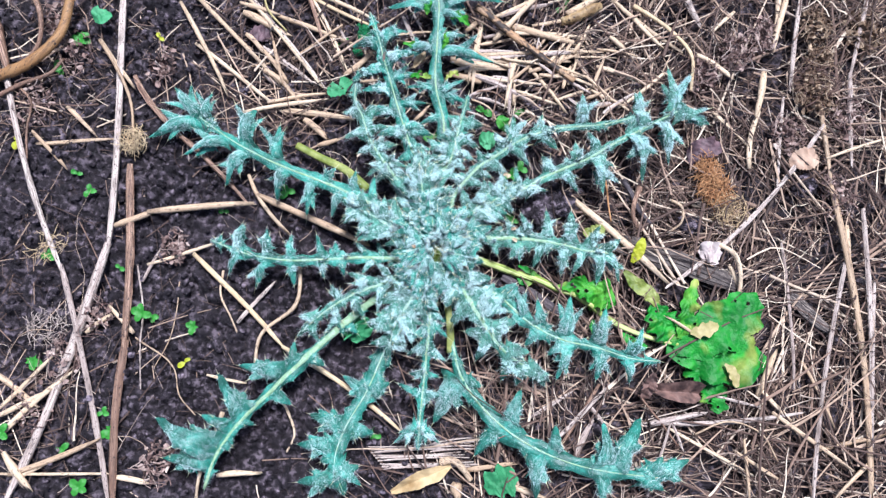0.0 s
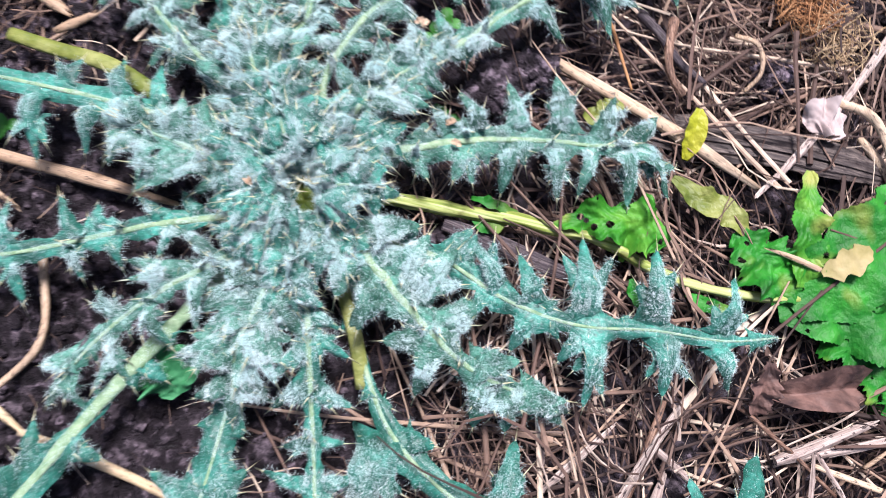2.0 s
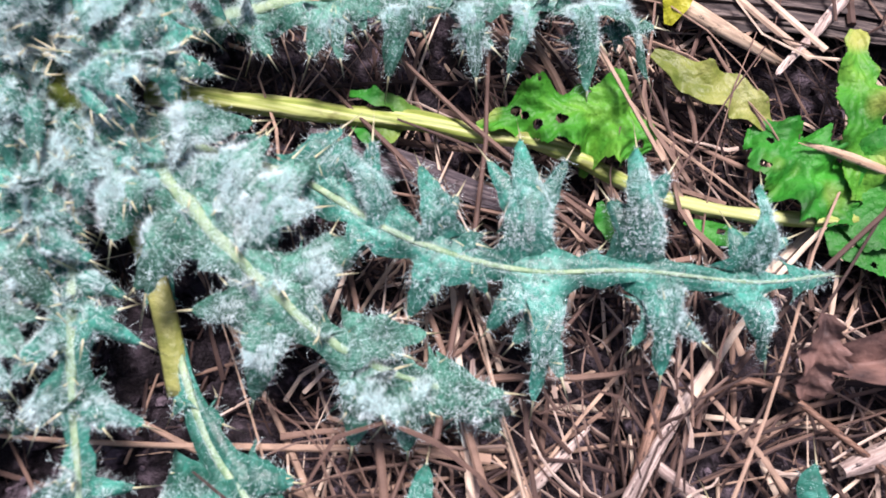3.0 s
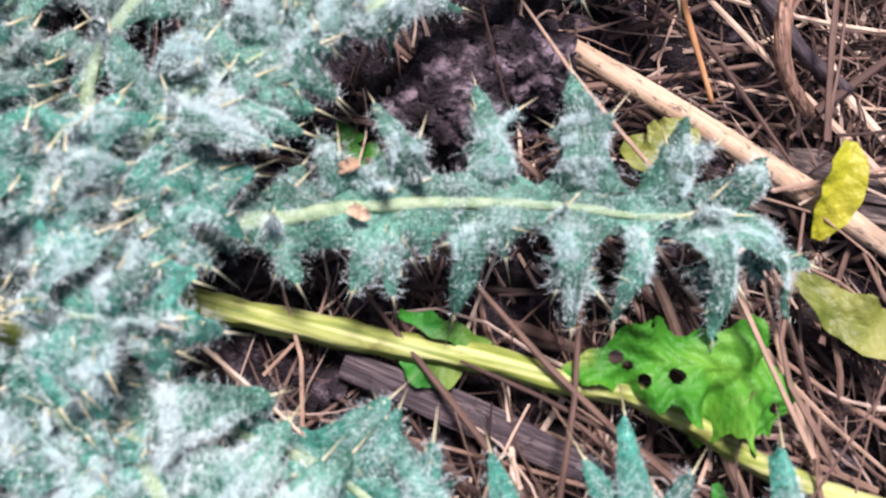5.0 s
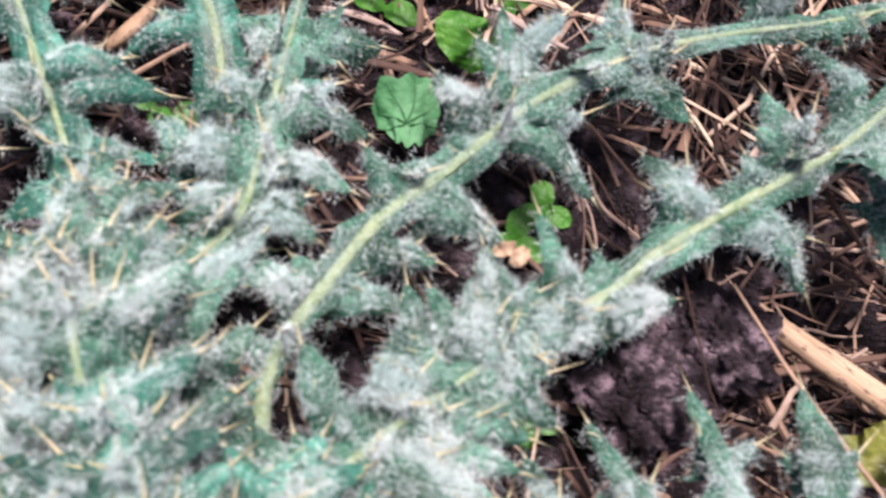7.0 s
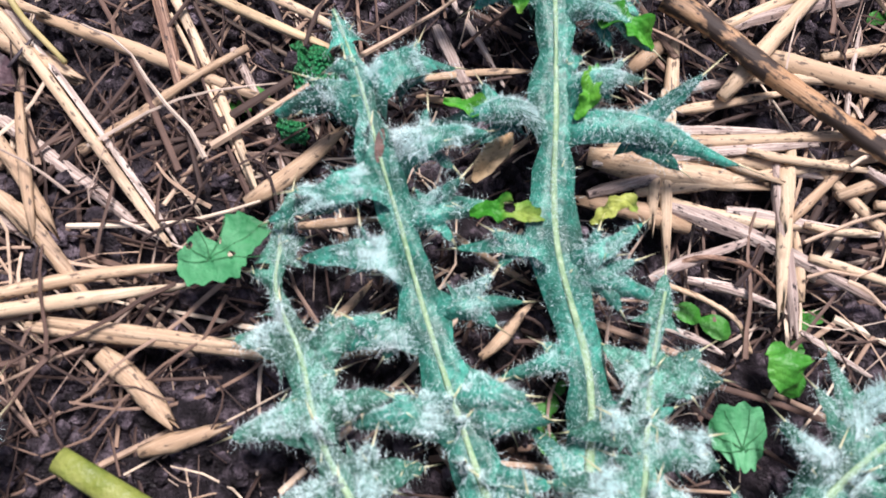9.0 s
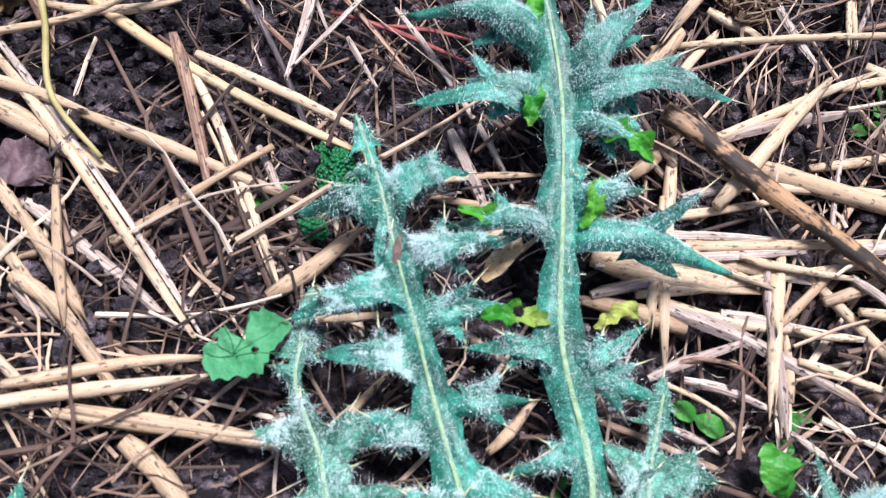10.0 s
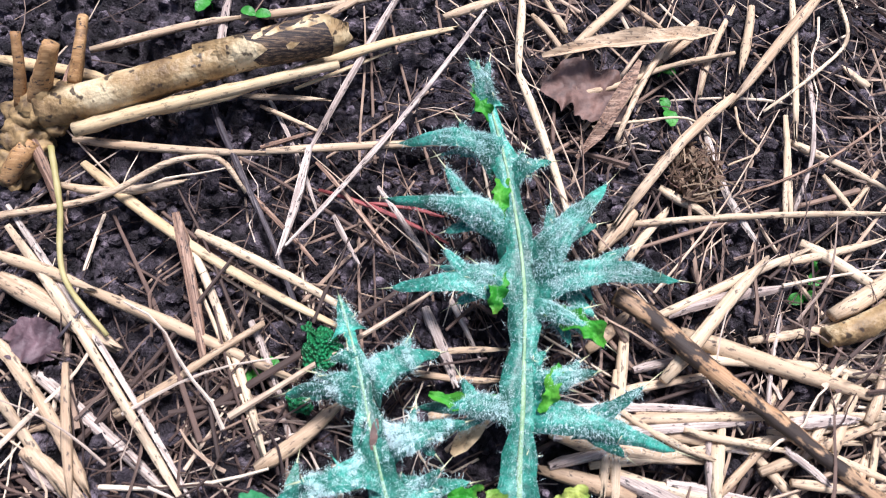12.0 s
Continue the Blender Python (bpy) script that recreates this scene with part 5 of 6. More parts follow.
stalks([
    (0.073, 0.467, 0.033, 0.420, 12.0, 4.1, 0), (0.043, 0.405, 0.125, 0.430, 9.0, 1.4, 0.01), (0.149, 0.393, 0.141, 0.329, 9.0, 2.0, 0), (0.078, 0.349, 0.101, 0.333, 6.0, 3.4, 0),
    (0.149, 0.379, 0.198, 0.350, 8.0, 2.4, 0.01), (0.165, 0.360, 0.178, 0.337, 6.0, 1.6, 0), (0.143, 0.466, 0.129, 0.418, 8.0, 3.3, 0.03), (0.111, 0.271, 0.183, 0.284, 6.0, 2.6, 0),
    (0.057, 0.308, 0.080, 0.336, 7.0, 2.5, 0), (0.035, 0.439, 0.024, 0.466, 8.0, 2.2, 0), (0.204, 0.418, 0.190, 0.429, 5.0, 2.4, 0), (0.131, 0.308, 0.187, 0.324, 8.0, 2.4, 0),
], PALE, "pale dry straw lying on the soil", 700)
stalks([
    (-0.032, 0.441, 0.008, 0.460, 13.0, 2.7, 0), (0.017, 0.450, 0.034, 0.424, 9.0, 2.2, 0), (0.106, 0.405, 0.134, 0.467, 6.0, 2.3, 0.04), (0.196, 0.364, 0.152, 0.321, 6.0, 1.6, 0.03),
    (0.062, 0.466, 0.092, 0.443, 8.0, 2.0, 0.05), (0.110, 0.444, 0.072, 0.414, 9.0, 2.5, 0), (0.075, 0.417, 0.057, 0.387, 12.0, 2.2, 0.03), (-0.075, 0.457, -0.098, 0.438, 8.0, 2.2, 0),
    (-0.210, 0.412, -0.136, 0.437, 8.0, 3.3, 0.02), (-0.138, 0.437, -0.057, 0.460, 8.0, 2.9, -0.02), (-0.131, 0.388, -0.089, 0.388, 9.0, 1.8, 0), (-0.122, 0.383, -0.090, 0.369, 8.0, 1.3, 0.02),
], TAN, "tan dry stalk lying on the soil", 730)

stalks([
    (0.422, 0.304, 0.399, 0.189, 11.0, 3.0, 0), (0.498, 0.303, 0.467, 0.202, 12.0, 3.1, 0.02), (0.468, 0.208, 0.460, 0.098, 12.0, 2.9, 0), (0.392, 0.181, 0.376, 0.074, 9.0, 2.1, 0),
    (0.468, 0.051, 0.455, -0.164, 11.0, 3.4, 0.01), (0.289, 0.302, 0.303, 0.270, 10.0, 5.1, 0), (0.287, -0.148, 0.338, -0.162, 9.0, 1.9, 0), (0.473, -0.030, 0.443, -0.257, 9.0, 2.7, 0),
], GREY, "grey weathered dry stalk lying on the litter", 760)
stalks([
    (0.432, 0.108, 0.504, 0.132, 12.0, 1.8, 0), (0.296, 0.230, 0.335, 0.202, 12.0, 3.9, 0.08), (0.228, 0.274, 0.260, 0.239, 11.0, 2.8, 0), (0.373, 0.210, 0.359, 0.158, 11.0, 4.6, 0),
    (0.311, 0.164, 0.346, 0.125, 10.0, 2.1, 0), (0.287, -0.119, 0.356, -0.118, 7.0, 1.6, 0.01), (0.405, 0.304, 0.385, 0.236, 12.0, 4.5, 0), (0.345, 0.286, 0.316, 0.258, 9.0, 2.2, 0),
    (-0.460, -0.226, -0.334, -0.227, 8.0, 1.7, 0), (-0.467, -0.169, -0.411, -0.143, 7.0, 3.9, 0), (-0.378, -0.081, -0.353, -0.061, 5.0, 3.1, 0), (-0.335, -0.231, -0.301, -0.236, 5.0, 4.3, 0.03),
], PALE, "pale dry straw lying on the litter", 790)
stalks([
    (0.320, -0.194, 0.320, -0.257, 9.0, 1.9, 0), (0.351, -0.167, 0.429, -0.227, 9.0, 2.6, 0.01), (0.277, -0.089, 0.242, -0.067, 20.0, 1.9, 0), (0.387, -0.114, 0.415, -0.183, 8.0, 2.0, 0.02),
    (-0.443, -0.228, -0.353, -0.193, 11.0, 4.1, 0), (-0.471, -0.123, -0.419, -0.159, 8.0, 4.3, 0), (-0.457, 0.147, -0.415, 0.102, 5.0, 2.6, 0), (-0.452, 0.132, -0.363, 0.136, 5.0, 2.6, 0),
    (-0.421, 0.175, -0.385, 0.142, 5.0, 3.0, 0), (0.396, -0.206, 0.467, -0.190, 8.0, 2.3, 0), (0.352, -0.234, 0.308, -0.206, 8.0, 2.2, 0), (0.447, -0.218, 0.409, -0.254, 8.0, 2.4, 0),
], TAN, "tan dry stalk lying on the litter", 820)
bent([(0.228, 0.292, 0.012), (0.268, 0.260, 0.014), (0.290, 0.229, 0.014), (0.288, 0.188, 0.010)], 0.0024, YELLOW, "yellowish bent dry stem over the litter", "stem", "stem", 21)
bent([(0.258, 0.061, 0.012), (0.267, 0.053, 0.016), (0.266, 0.035, 0.014), (0.256, 0.027, 0.010)], 0.0015, TAN, "short curled tan stem in the litter", "stem", "stem", 22)
bent([(0.304, 0.013, 0.012), (0.321, 0.000, 0.016), (0.326, -0.024, 0.016), (0.324, -0.048, 0.010)], 0.0028, PALE, "curved pale straw over the rotten wood", "straw", "straw", 23)
bent([(0.171, -0.148, 0.006), (0.201, -0.142, 0.008), (0.228, -0.170, 0.010), (0.251, -0.201, 0.006)], 0.0014, BROWN, "thin bent brown stem in the litter", "stem", "stem", 24)
bent([(0.269, -0.189, 0.008), (0.302, -0.176, 0.014), (0.337, -0.189, 0.012), (0.354, -0.217, 0.006)], 0.0011, TAN, "thin bent tan stem in the litter", "stem", "stem", 25)
bent([(-0.328, -0.007, 0.004), (-0.318, -0.063, 0.005), (-0.319, -0.088, 0.005), (-0.316, -0.141, 0.003)], 0.0011, GREY, "thin grey root fibre on the soil", "root", "root", 26)
bent([(-0.281, -0.026, 0.004), (-0.282, -0.060, 0.005), (-0.288, -0.088, 0.004), (-0.303, -0.118, 0.003)], 0.0007, TAN, "thin bent root fibre on the soil", "root", "root", 27)
bent([(-0.479, 0.201, 0.010), (-0.459, 0.180, 0.012), (-0.461, 0.147, 0.010), (-0.460, 0.103, 0.004)], 0.0016, BROWN, "thin brown bent stem over the soil", "stem", "stem", 28)
bent([(-0.464, 0.307, 0.020), (-0.452, 0.279, 0.020), (-0.455, 0.247, 0.014), (-0.475, 0.221, 0.010)], 0.0030, BROWN, "brown bent stem over the soil", "stem", "stem", 29)
bent([(-0.496, 0.186, 0.012), (-0.470, 0.199, 0.014), (-0.437, 0.215, 0.012), (-0.428, 0.232, 0.008)], 0.0028, BROWN, "brown bent stem over the soil", "stem", "stem", 30)
bent([(-0.385, 0.252, 0.014), (-0.363, 0.219, 0.018), (-0.344, 0.178, 0.016), (-0.339, 0.125, 0.010)], 0.0022, TAN, "tan bent stem leaning on a grey stalk", "stem", "stem", 31)
bent([(-0.233, -0.014, 0.006), (-0.234, -0.040, 0.008), (-0.223, -0.064, 0.006), (-0.215, -0.082, 0.004)], 0.0012, TAN, "thin bent root on the soil", "root", "root", 32)

# ---------------------------------------------------------------- other leaves


def surface_leaf(name, points, widths, material, parent=None, seed=0, wave=0.15, lobed=0.0, teeth=9, holes=0, cup=0.2, nu=48, nv=25, curl=0.0, thick=0.0005):
    """A broad blade along a line: widths are pairs of half-widths (one side, other side) at even steps along it."""
    rng = np.random.default_rng(seed)
    line = through_points(points, nu)
    t, side, up = frames(line)
    wl = np.interp(np.linspace(0, 1, nu), np.linspace(0, 1, len(widths)), [w[0] for w in widths])
    wr = np.interp(np.linspace(0, 1, nu), np.linspace(0, 1, len(widths)), [w[1] for w in widths])
    u, w = np.linspace(0, 1, nu), np.linspace(-1, 1, nv)
    edge_l = 1 + lobed * np.sin(u * teeth * 6.28 + rng.uniform(0, 6)) + 0.2 * lobed * rng.normal(size=nu)
    edge_r = 1 + lobed * np.sin(u * teeth * 6.28 + rng.uniform(0, 6)) + 0.2 * lobed * rng.normal(size=nu)
    v = np.zeros((nu, nv, 3))
    ph = rng.uniform(0, 6, 4)
    for j in range(nv):
        half = np.where(w[j] < 0, wl * edge_l, wr * edge_r)[:, None]
        a = abs(w[j])
        lift = half * (cup * a - curl * a * a) + wave * half * a * (np.sin(u * 17 + ph[0] + 2 * np.sign(w[j])) + 0.5 * np.sin(u * 31 + ph[1]))[:, None]
        lift = lift + 0.05 * half * (np.sin(u * 26 + ph[2]) * math.sin(4 * w[j] + ph[3]))[:, None] + 0.5 * wave * 0.3 * half * (np.sin(u * 47 + 5 * a + ph[1]) * math.sin(9 * a + ph[0]))[:, None]
        v[:, j] = line + side * half * w[j] + up * lift
    faces = grid_faces(nu, nv)
    holed = []
    for _ in range(holes):
        holed.append((v[rng.integers(5, nu - 5), rng.integers(3, nv - 3)].copy(), rng.uniform(0.0008, 0.0026)))
    mids = np.array([v.reshape(-1, 3)[list(f)].mean(0) for f in faces])
    keep = np.ones(len(faces), bool)
    for centre, r in holed:
        keep &= np.linalg.norm(mids - centre, axis=1) > r
    faces = [f for f, k in zip(faces, keep) if k]
    flat = v.reshape(-1, 3)
    m = len(flat)
    low = flat - np.repeat(up, nv, 0) * thick
    return mesh_object(name, np.concatenate([flat, low]), faces + [tuple(k + m for k in f)[::-1] for f in faces], material, parent)


OVAL = [(0.25, 0.25), (0.85, 0.85), (1.0, 1.0), (0.9, 0.9), (0.3, 0.3)]


def oval(a, b, half):
    return [(a * half, b * half) for a, b in OVAL]


def build_green_leaf():
    g = holder("dock_leaf", pose(0, 0, 0), "large bright green leaf with insect holes and a yellow-green stalk", "leaf")
    line = through_points([(0.016, 0.006, 0.008), (0.065, -0.012, 0.012), (0.089, -0.021, 0.013), (0.111, -0.028, 0.014), (0.132, -0.038, 0.014), (0.148, -0.043, 0.014), (0.162, -0.053, 0.014), (0.179, -0.067, 0.013), (0.204, -0.081, 0.012), (0.229, -0.090, 0.012), (0.256, -0.096, 0.012)], 90)
    u = np.linspace(0, 1, 90)
    v, f = tube(line, 0.0031 * (1.18 - 0.5 * u) * (1 + 0.06 * np.sin(u * 37) + 0.04 * np.sin(u * 90)), 18, 0.6, 0, np.random.default_rng(3), 0.09)
    lay_along(mesh_object("stalk", v, f, FLESHY, g, "yellow-green fleshy stalk"), line[6], line[-6])
    surface_leaf("blade", [(0.249, -0.098, 0.012), (0.278, -0.086, 0.018), (0.314, -0.067, 0.020), (0.346, -0.049, 0.012)], [(0.010, 0.012), (0.022, 0.026), (0.024, 0.030), (0.022, 0.028), (0.010, 0.010)], GREEN, g, 5, 0.16, 0.10, 3, 7, 0.05, 140, 72)
    surface_leaf("lower_blade", [(0.244, -0.097, 0.010), (0.279, -0.102, 0.014), (0.312, -0.111, 0.016), (0.349, -0.117, 0.008)], [(0.010, 0.010), (0.025, 0.024), (0.032, 0.032), (0.030, 0.028), (0.008, 0.008)], GREEN, g, 15, 0.16, 0.08, 3, 5, 0.05, 140, 72)
    surface_leaf("withered_patch", [(0.266, -0.085, 0.022), (0.276, -0.083, 0.024), (0.286, -0.080, 0.025), (0.295, -0.076, 0.024)], oval(1, 1, 0.0075), WITHERED, g, 17, 0.1, 0.2, 3, 0, 0.1, 20, 9)["label"] = "withered tan patch"
    surface_leaf("withered_patch", [(0.300, -0.117, 0.022), (0.305, -0.122, 0.023), (0.309, -0.130, 0.022), (0.312, -0.141, 0.019)], oval(1, 1, 0.0050), WITHERED, g, 18, 0.1, 0.2, 3, 0, 0.1, 20, 9)["label"] = "withered tan patch"
    surface_leaf("upper_lobe", [(0.130, -0.033, 0.014), (0.146, -0.034, 0.018), (0.162, -0.037, 0.020), (0.178, -0.043, 0.018), (0.192, -0.053, 0.013)], [(0.001, 0.002), (0.005, 0.007), (0.012, 0.011), (0.008, 0.014), (0.014, 0.019), (0.011, 0.017), (0.002, 0.004)], LIME, g, 6, 0.46, 0.14, 7, 9, 0.10, 140, 72)
    surface_leaf("stalk_wing", [(0.088, -0.011, 0.012), (0.095, -0.016, 0.016), (0.103, -0.020, 0.015), (0.112, -0.024, 0.012)], [(0.001, 0.001), (0.004, 0.002), (0.003, 0.003), (0.001, 0.001)], GREEN, g, 19, 0.3, 0.2, 3, 0, 0.2, 20, 9)
    surface_leaf("dark_lobe", [(0.256, -0.093, 0.012), (0.246, -0.081, 0.016), (0.238, -0.068, 0.016), (0.232, -0.053, 0.010)], [(0.008, 0.008), (0.018, 0.016), (0.018, 0.014), (0.004, 0.004)], GREEN, g, 16, 0.3, 0.16, 5, 4, 0.1, 100, 60)
    surface_leaf("yellow_lobe", [(0.258, -0.090, 0.014), (0.263, -0.070, 0.020), (0.268, -0.049, 0.022), (0.277, -0.027, 0.018)], [(0.005, 0.005), (0.009, 0.010), (0.008, 0.008), (0.002, 0.002)], LIME, g, 7, 0.35, 0.2, 5, 2, 0.2, 80, 44)
    surface_leaf("lower_lobe", [(0.271, -0.107, 0.008), (0.284, -0.129, 0.010), (0.292, -0.148, 0.010), (0.300, -0.166, 0.006)], [(0.010, 0.010), (0.020, 0.020), (0.014, 0.016), (0.005, 0.005)], GREEN, g, 8, 0.3, 0.3, 4, 5, 0.1, 100, 52)
    surface_leaf("stalk_wing", [(0.166, -0.070, 0.012), (0.167, -0.078, 0.013), (0.170, -0.085, 0.012), (0.172, -0.092, 0.009)], [(0.001, 0.001), (0.004, 0.005), (0.005, 0.004), (0.001, 0.001)], GREEN, g, 20, 0.3, 0.2, 3, 1, 0.2, 24, 11)
    surface_leaf("stalk_wing", [(0.195, -0.083, 0.010), (0.203, -0.088, 0.012), (0.212, -0.094, 0.012), (0.224, -0.098, 0.009)], [(0.001, 0.001), (0.003, 0.006), (0.003, 0.008), (0.001, 0.002)], GREEN, g, 21, 0.3, 0.2, 3, 1, 0.2, 24, 11)
    surface_leaf("stalk_wing", [(0.087, -0.023, 0.012), (0.092, -0.026, 0.013), (0.097, -0.028, 0.013), (0.104, -0.028, 0.012)], [(0.001, 0.002), (0.002, 0.006), (0.002, 0.006), (0.001, 0.001)], GREEN, g, 9, 0.2, 0.1, 2, 0, 0.1, 18, 9)


build_green_leaf()


# bare yellow-green lobes, chewed by insects, along the long thistle leaf
for points, half, holes, seed in (
    ([(-0.007, 0.292, 0.030), (-0.008, 0.285, 0.033), (-0.010, 0.278, 0.034), (-0.010, 0.272, 0.031)], 0.0036, 0, 51),
    ([(-0.005, 0.238, 0.029), (-0.018, 0.234, 0.032), (-0.028, 0.235, 0.033), (-0.037, 0.238, 0.031)], 0.0032, 3, 52),
    ([(0.007, 0.232, 0.030), (0.011, 0.238, 0.034), (0.012, 0.244, 0.036), (0.016, 0.251, 0.032)], 0.0032, 0, 53),
    ([(0.008, 0.276, 0.029), (0.020, 0.270, 0.033), (0.030, 0.266, 0.032), (0.037, 0.261, 0.026)], 0.0046, 0, 54),
    ([(-0.004, 0.199, 0.026), (-0.014, 0.199, 0.031), (-0.021, 0.200, 0.031), (-0.029, 0.200, 0.027)], 0.0036, 1, 55),
    ([(-0.005, 0.337, 0.030), (-0.007, 0.326, 0.034), (-0.008, 0.319, 0.034), (-0.008, 0.313, 0.031)], 0.0040, 0, 56),
    ([(-0.009, 0.364, 0.031), (-0.013, 0.368, 0.035), (-0.016, 0.373, 0.036), (-0.017, 0.385, 0.033)], 0.0034, 1, 57),
    ([(0.010, 0.196, 0.028), (0.016, 0.200, 0.032), (0.020, 0.202, 0.033), (0.025, 0.200, 0.029)], 0.0026, 0, 58),
):
    surface_leaf("chewed_lobe", points, oval(1, 0.9, half), LIME, long_leaf, seed, 0.45, 0.22, 4, holes, 0.5, 44, 24)["label"] = "bare yellow-green chewed lobe"


def single_leaf(name, points, widths, material, label, category="leaf", seed=0, veins=0, **more):
    """One loose leaf; veins: how many fine dark veins fan out from its stalk end over the blade."""
    ob = surface_leaf(name, points, widths, material, None, seed, **more)
    if veins:
        me = ob.data
        top = np.array([q.co[:] for q in me.vertices][: len(me.vertices) // 2])
        centre, flat = top.mean(0), Shape()
        low = top[np.argmin(top[:, 1])]
        root = centre * 0.6 + low * 0.4
        for k in range(veins):
            a = math.pi * (0.05 + 0.9 * k / (veins - 1)) if veins < 7 else 2 * math.pi * k / veins
            d = np.array((math.cos(a), math.sin(a)))
            reach = max(0.002, float(((top[:, :2] - root[:2]) @ d).max())) * 0.86
            line = []
            for u in np.linspace(0.05, 1, 9):
                xy = root[:2] + d * reach * u + 0.0006 * np.sin(5 * u + k) * np.array((-d[1], d[0]))
                near = np.argmin(((top[:, :2] - xy) ** 2).sum(1))
                line.append((xy[0], xy[1], top[near, 2] + 0.0001))
            v, f = tube(np.array(line), np.linspace(0.00035, 0.00012, 9), 5, 0.6)
            flat.add(v, f)
        flat.object("veins", VEIN, ob, "dark green veins")
    return tagged(ob, label, category)


single_leaf("yellowing_leaf", [(0.211, -0.008, 0.012), (0.216, 0.001, 0.018), (0.219, 0.009, 0.022), (0.222, 0.017, 0.022)], oval(1, 1, 0.0060), SPROUT_YELLOW, "small yellow leaf curling up beside straw", seed=11, cup=0.3, wave=0.06, lobed=0.02, teeth=4)
single_leaf("yellowing_leaf", [(0.161, 0.029, 0.010), (0.166, 0.025, 0.014), (0.174, 0.026, 0.014), (0.182, 0.032, 0.012)], oval(0.6, 0.8, 0.008), PETIOLE, "yellow-green leaf tip under the thistle", seed=12)
single_leaf("yellowing_leaf", [(0.203, -0.017, 0.010), (0.216, -0.033, 0.012), (0.228, -0.042, 0.012), (0.238, -0.057, 0.010)], oval(0.7, 0.6, 0.008), PETIOLE, "yellow-green withered leaf beside straw", seed=13, wave=0.25, lobed=0.07, teeth=4)
single_leaf("brown_leaf", [(0.222, -0.141, 0.010), (0.239, -0.145, 0.016), (0.259, -0.146, 0.014), (0.275, -0.148, 0.010)], [(0.0012, 0.001), (0.008, 0.006), (0.011, 0.010), (0.013, 0.011), (0.010, 0.005)], DEAD, "folded brown dead leaf with a ragged end on the litter", seed=14, cup=1.1, wave=0.22, lobed=0.03, teeth=4)
single_leaf("brown_leaf", [(0.216, -0.152, 0.010), (0.219, -0.142, 0.018), (0.222, -0.133, 0.024), (0.225, -0.126, 0.026)], oval(0.8, 0.7, 0.007), DEAD, "small ragged brown dead leaf standing in the litter", seed=25, cup=0.7, wave=0.4, lobed=0.15)
single_leaf("brown_leaf", [(0.282, 0.103, 0.010), (0.289, 0.116, 0.014), (0.302, 0.120, 0.014), (0.320, 0.122, 0.010)], oval(1, 1, 0.012), DEAD_PURPLE, "dark purplish dead leaf on the litter", seed=15, wave=0.3)
single_leaf("tan_leaf", [(0.392, 0.102, 0.010), (0.401, 0.105, 0.014), (0.411, 0.107, 0.014), (0.424, 0.108, 0.010)], oval(1, 1, 0.013), DEAD_TAN, "tan dead leaf on the litter", seed=16, wave=0.12, lobed=0.05)
single_leaf("pale_leaf", [(0.285, 0.000, 0.012), (0.290, 0.002, 0.016), (0.297, 0.001, 0.016), (0.307, -0.002, 0.012)], oval(1, 1, 0.013), DEAD_PALE, "pale pinkish dead leaf beside the rotten wood", seed=17, wave=0.3)
single_leaf("tan_leaf", [(-0.048, -0.246, 0.006), (-0.024, -0.235, 0.014), (-0.002, -0.226, 0.016), (0.014, -0.219, 0.012)], [(0.002, 0.002), (0.006, 0.006), (0.009, 0.008), (0.007, 0.008), (0.002, 0.002)], TAN_HUSK, "curled tan withered leaf on the soil", seed=18, cup=0.6, wave=0.2, lobed=0.04, teeth=3)
bent([(0.003, -0.216, 0.014), (0.015, -0.213, 0.018), (0.026, -0.222, 0.014), (0.034, -0.234, 0.008)], 0.0042, TAN, "knotted tan stalk end beside a withered leaf", "stalk", "stalk", 41)
single_leaf("brown_leaf", [(0.020, 0.404, 0.008), (0.034, 0.402, 0.012), (0.050, 0.394, 0.012), (0.062, 0.385, 0.008)], oval(1, 1, 0.017), DEAD, "flat reddish-brown dead leaf", seed=19, wave=0.2, lobed=0.04)
single_leaf("brown_leaf", [(0.036, 0.362, 0.008), (0.047, 0.374, 0.016), (0.056, 0.389, 0.022), (0.069, 0.413, 0.022)], oval(0.6, 0.6, 0.0038), BROWN, "twisted brown dead leaf standing up", seed=20, wave=0.3)
single_leaf("tan_leaf", [(0.018, 0.412, 0.022), (0.053, 0.419, 0.026), (0.084, 0.426, 0.024), (0.116, 0.439, 0.016)], oval(0.7, 0.7, 0.0050), TAN, "folded tan dead leaf", seed=21, cup=0.8, wave=0.2)
single_leaf("brown_leaf", [(-0.216, 0.264, 0.006), (-0.207, 0.261, 0.010), (-0.199, 0.259, 0.010), (-0.193, 0.256, 0.006)], oval(1, 1, 0.010), DEAD_PURPLE, "purplish grey dead leaf on soil", seed=22)
single_leaf("tan_leaf", [(-0.026, 0.217, 0.012), (-0.021, 0.223, 0.014), (-0.017, 0.228, 0.015), (-0.013, 0.235, 0.014)], oval(1, 1, 0.0042), YELLOW, "small folded straw-coloured bract", seed=23, cup=0.9)

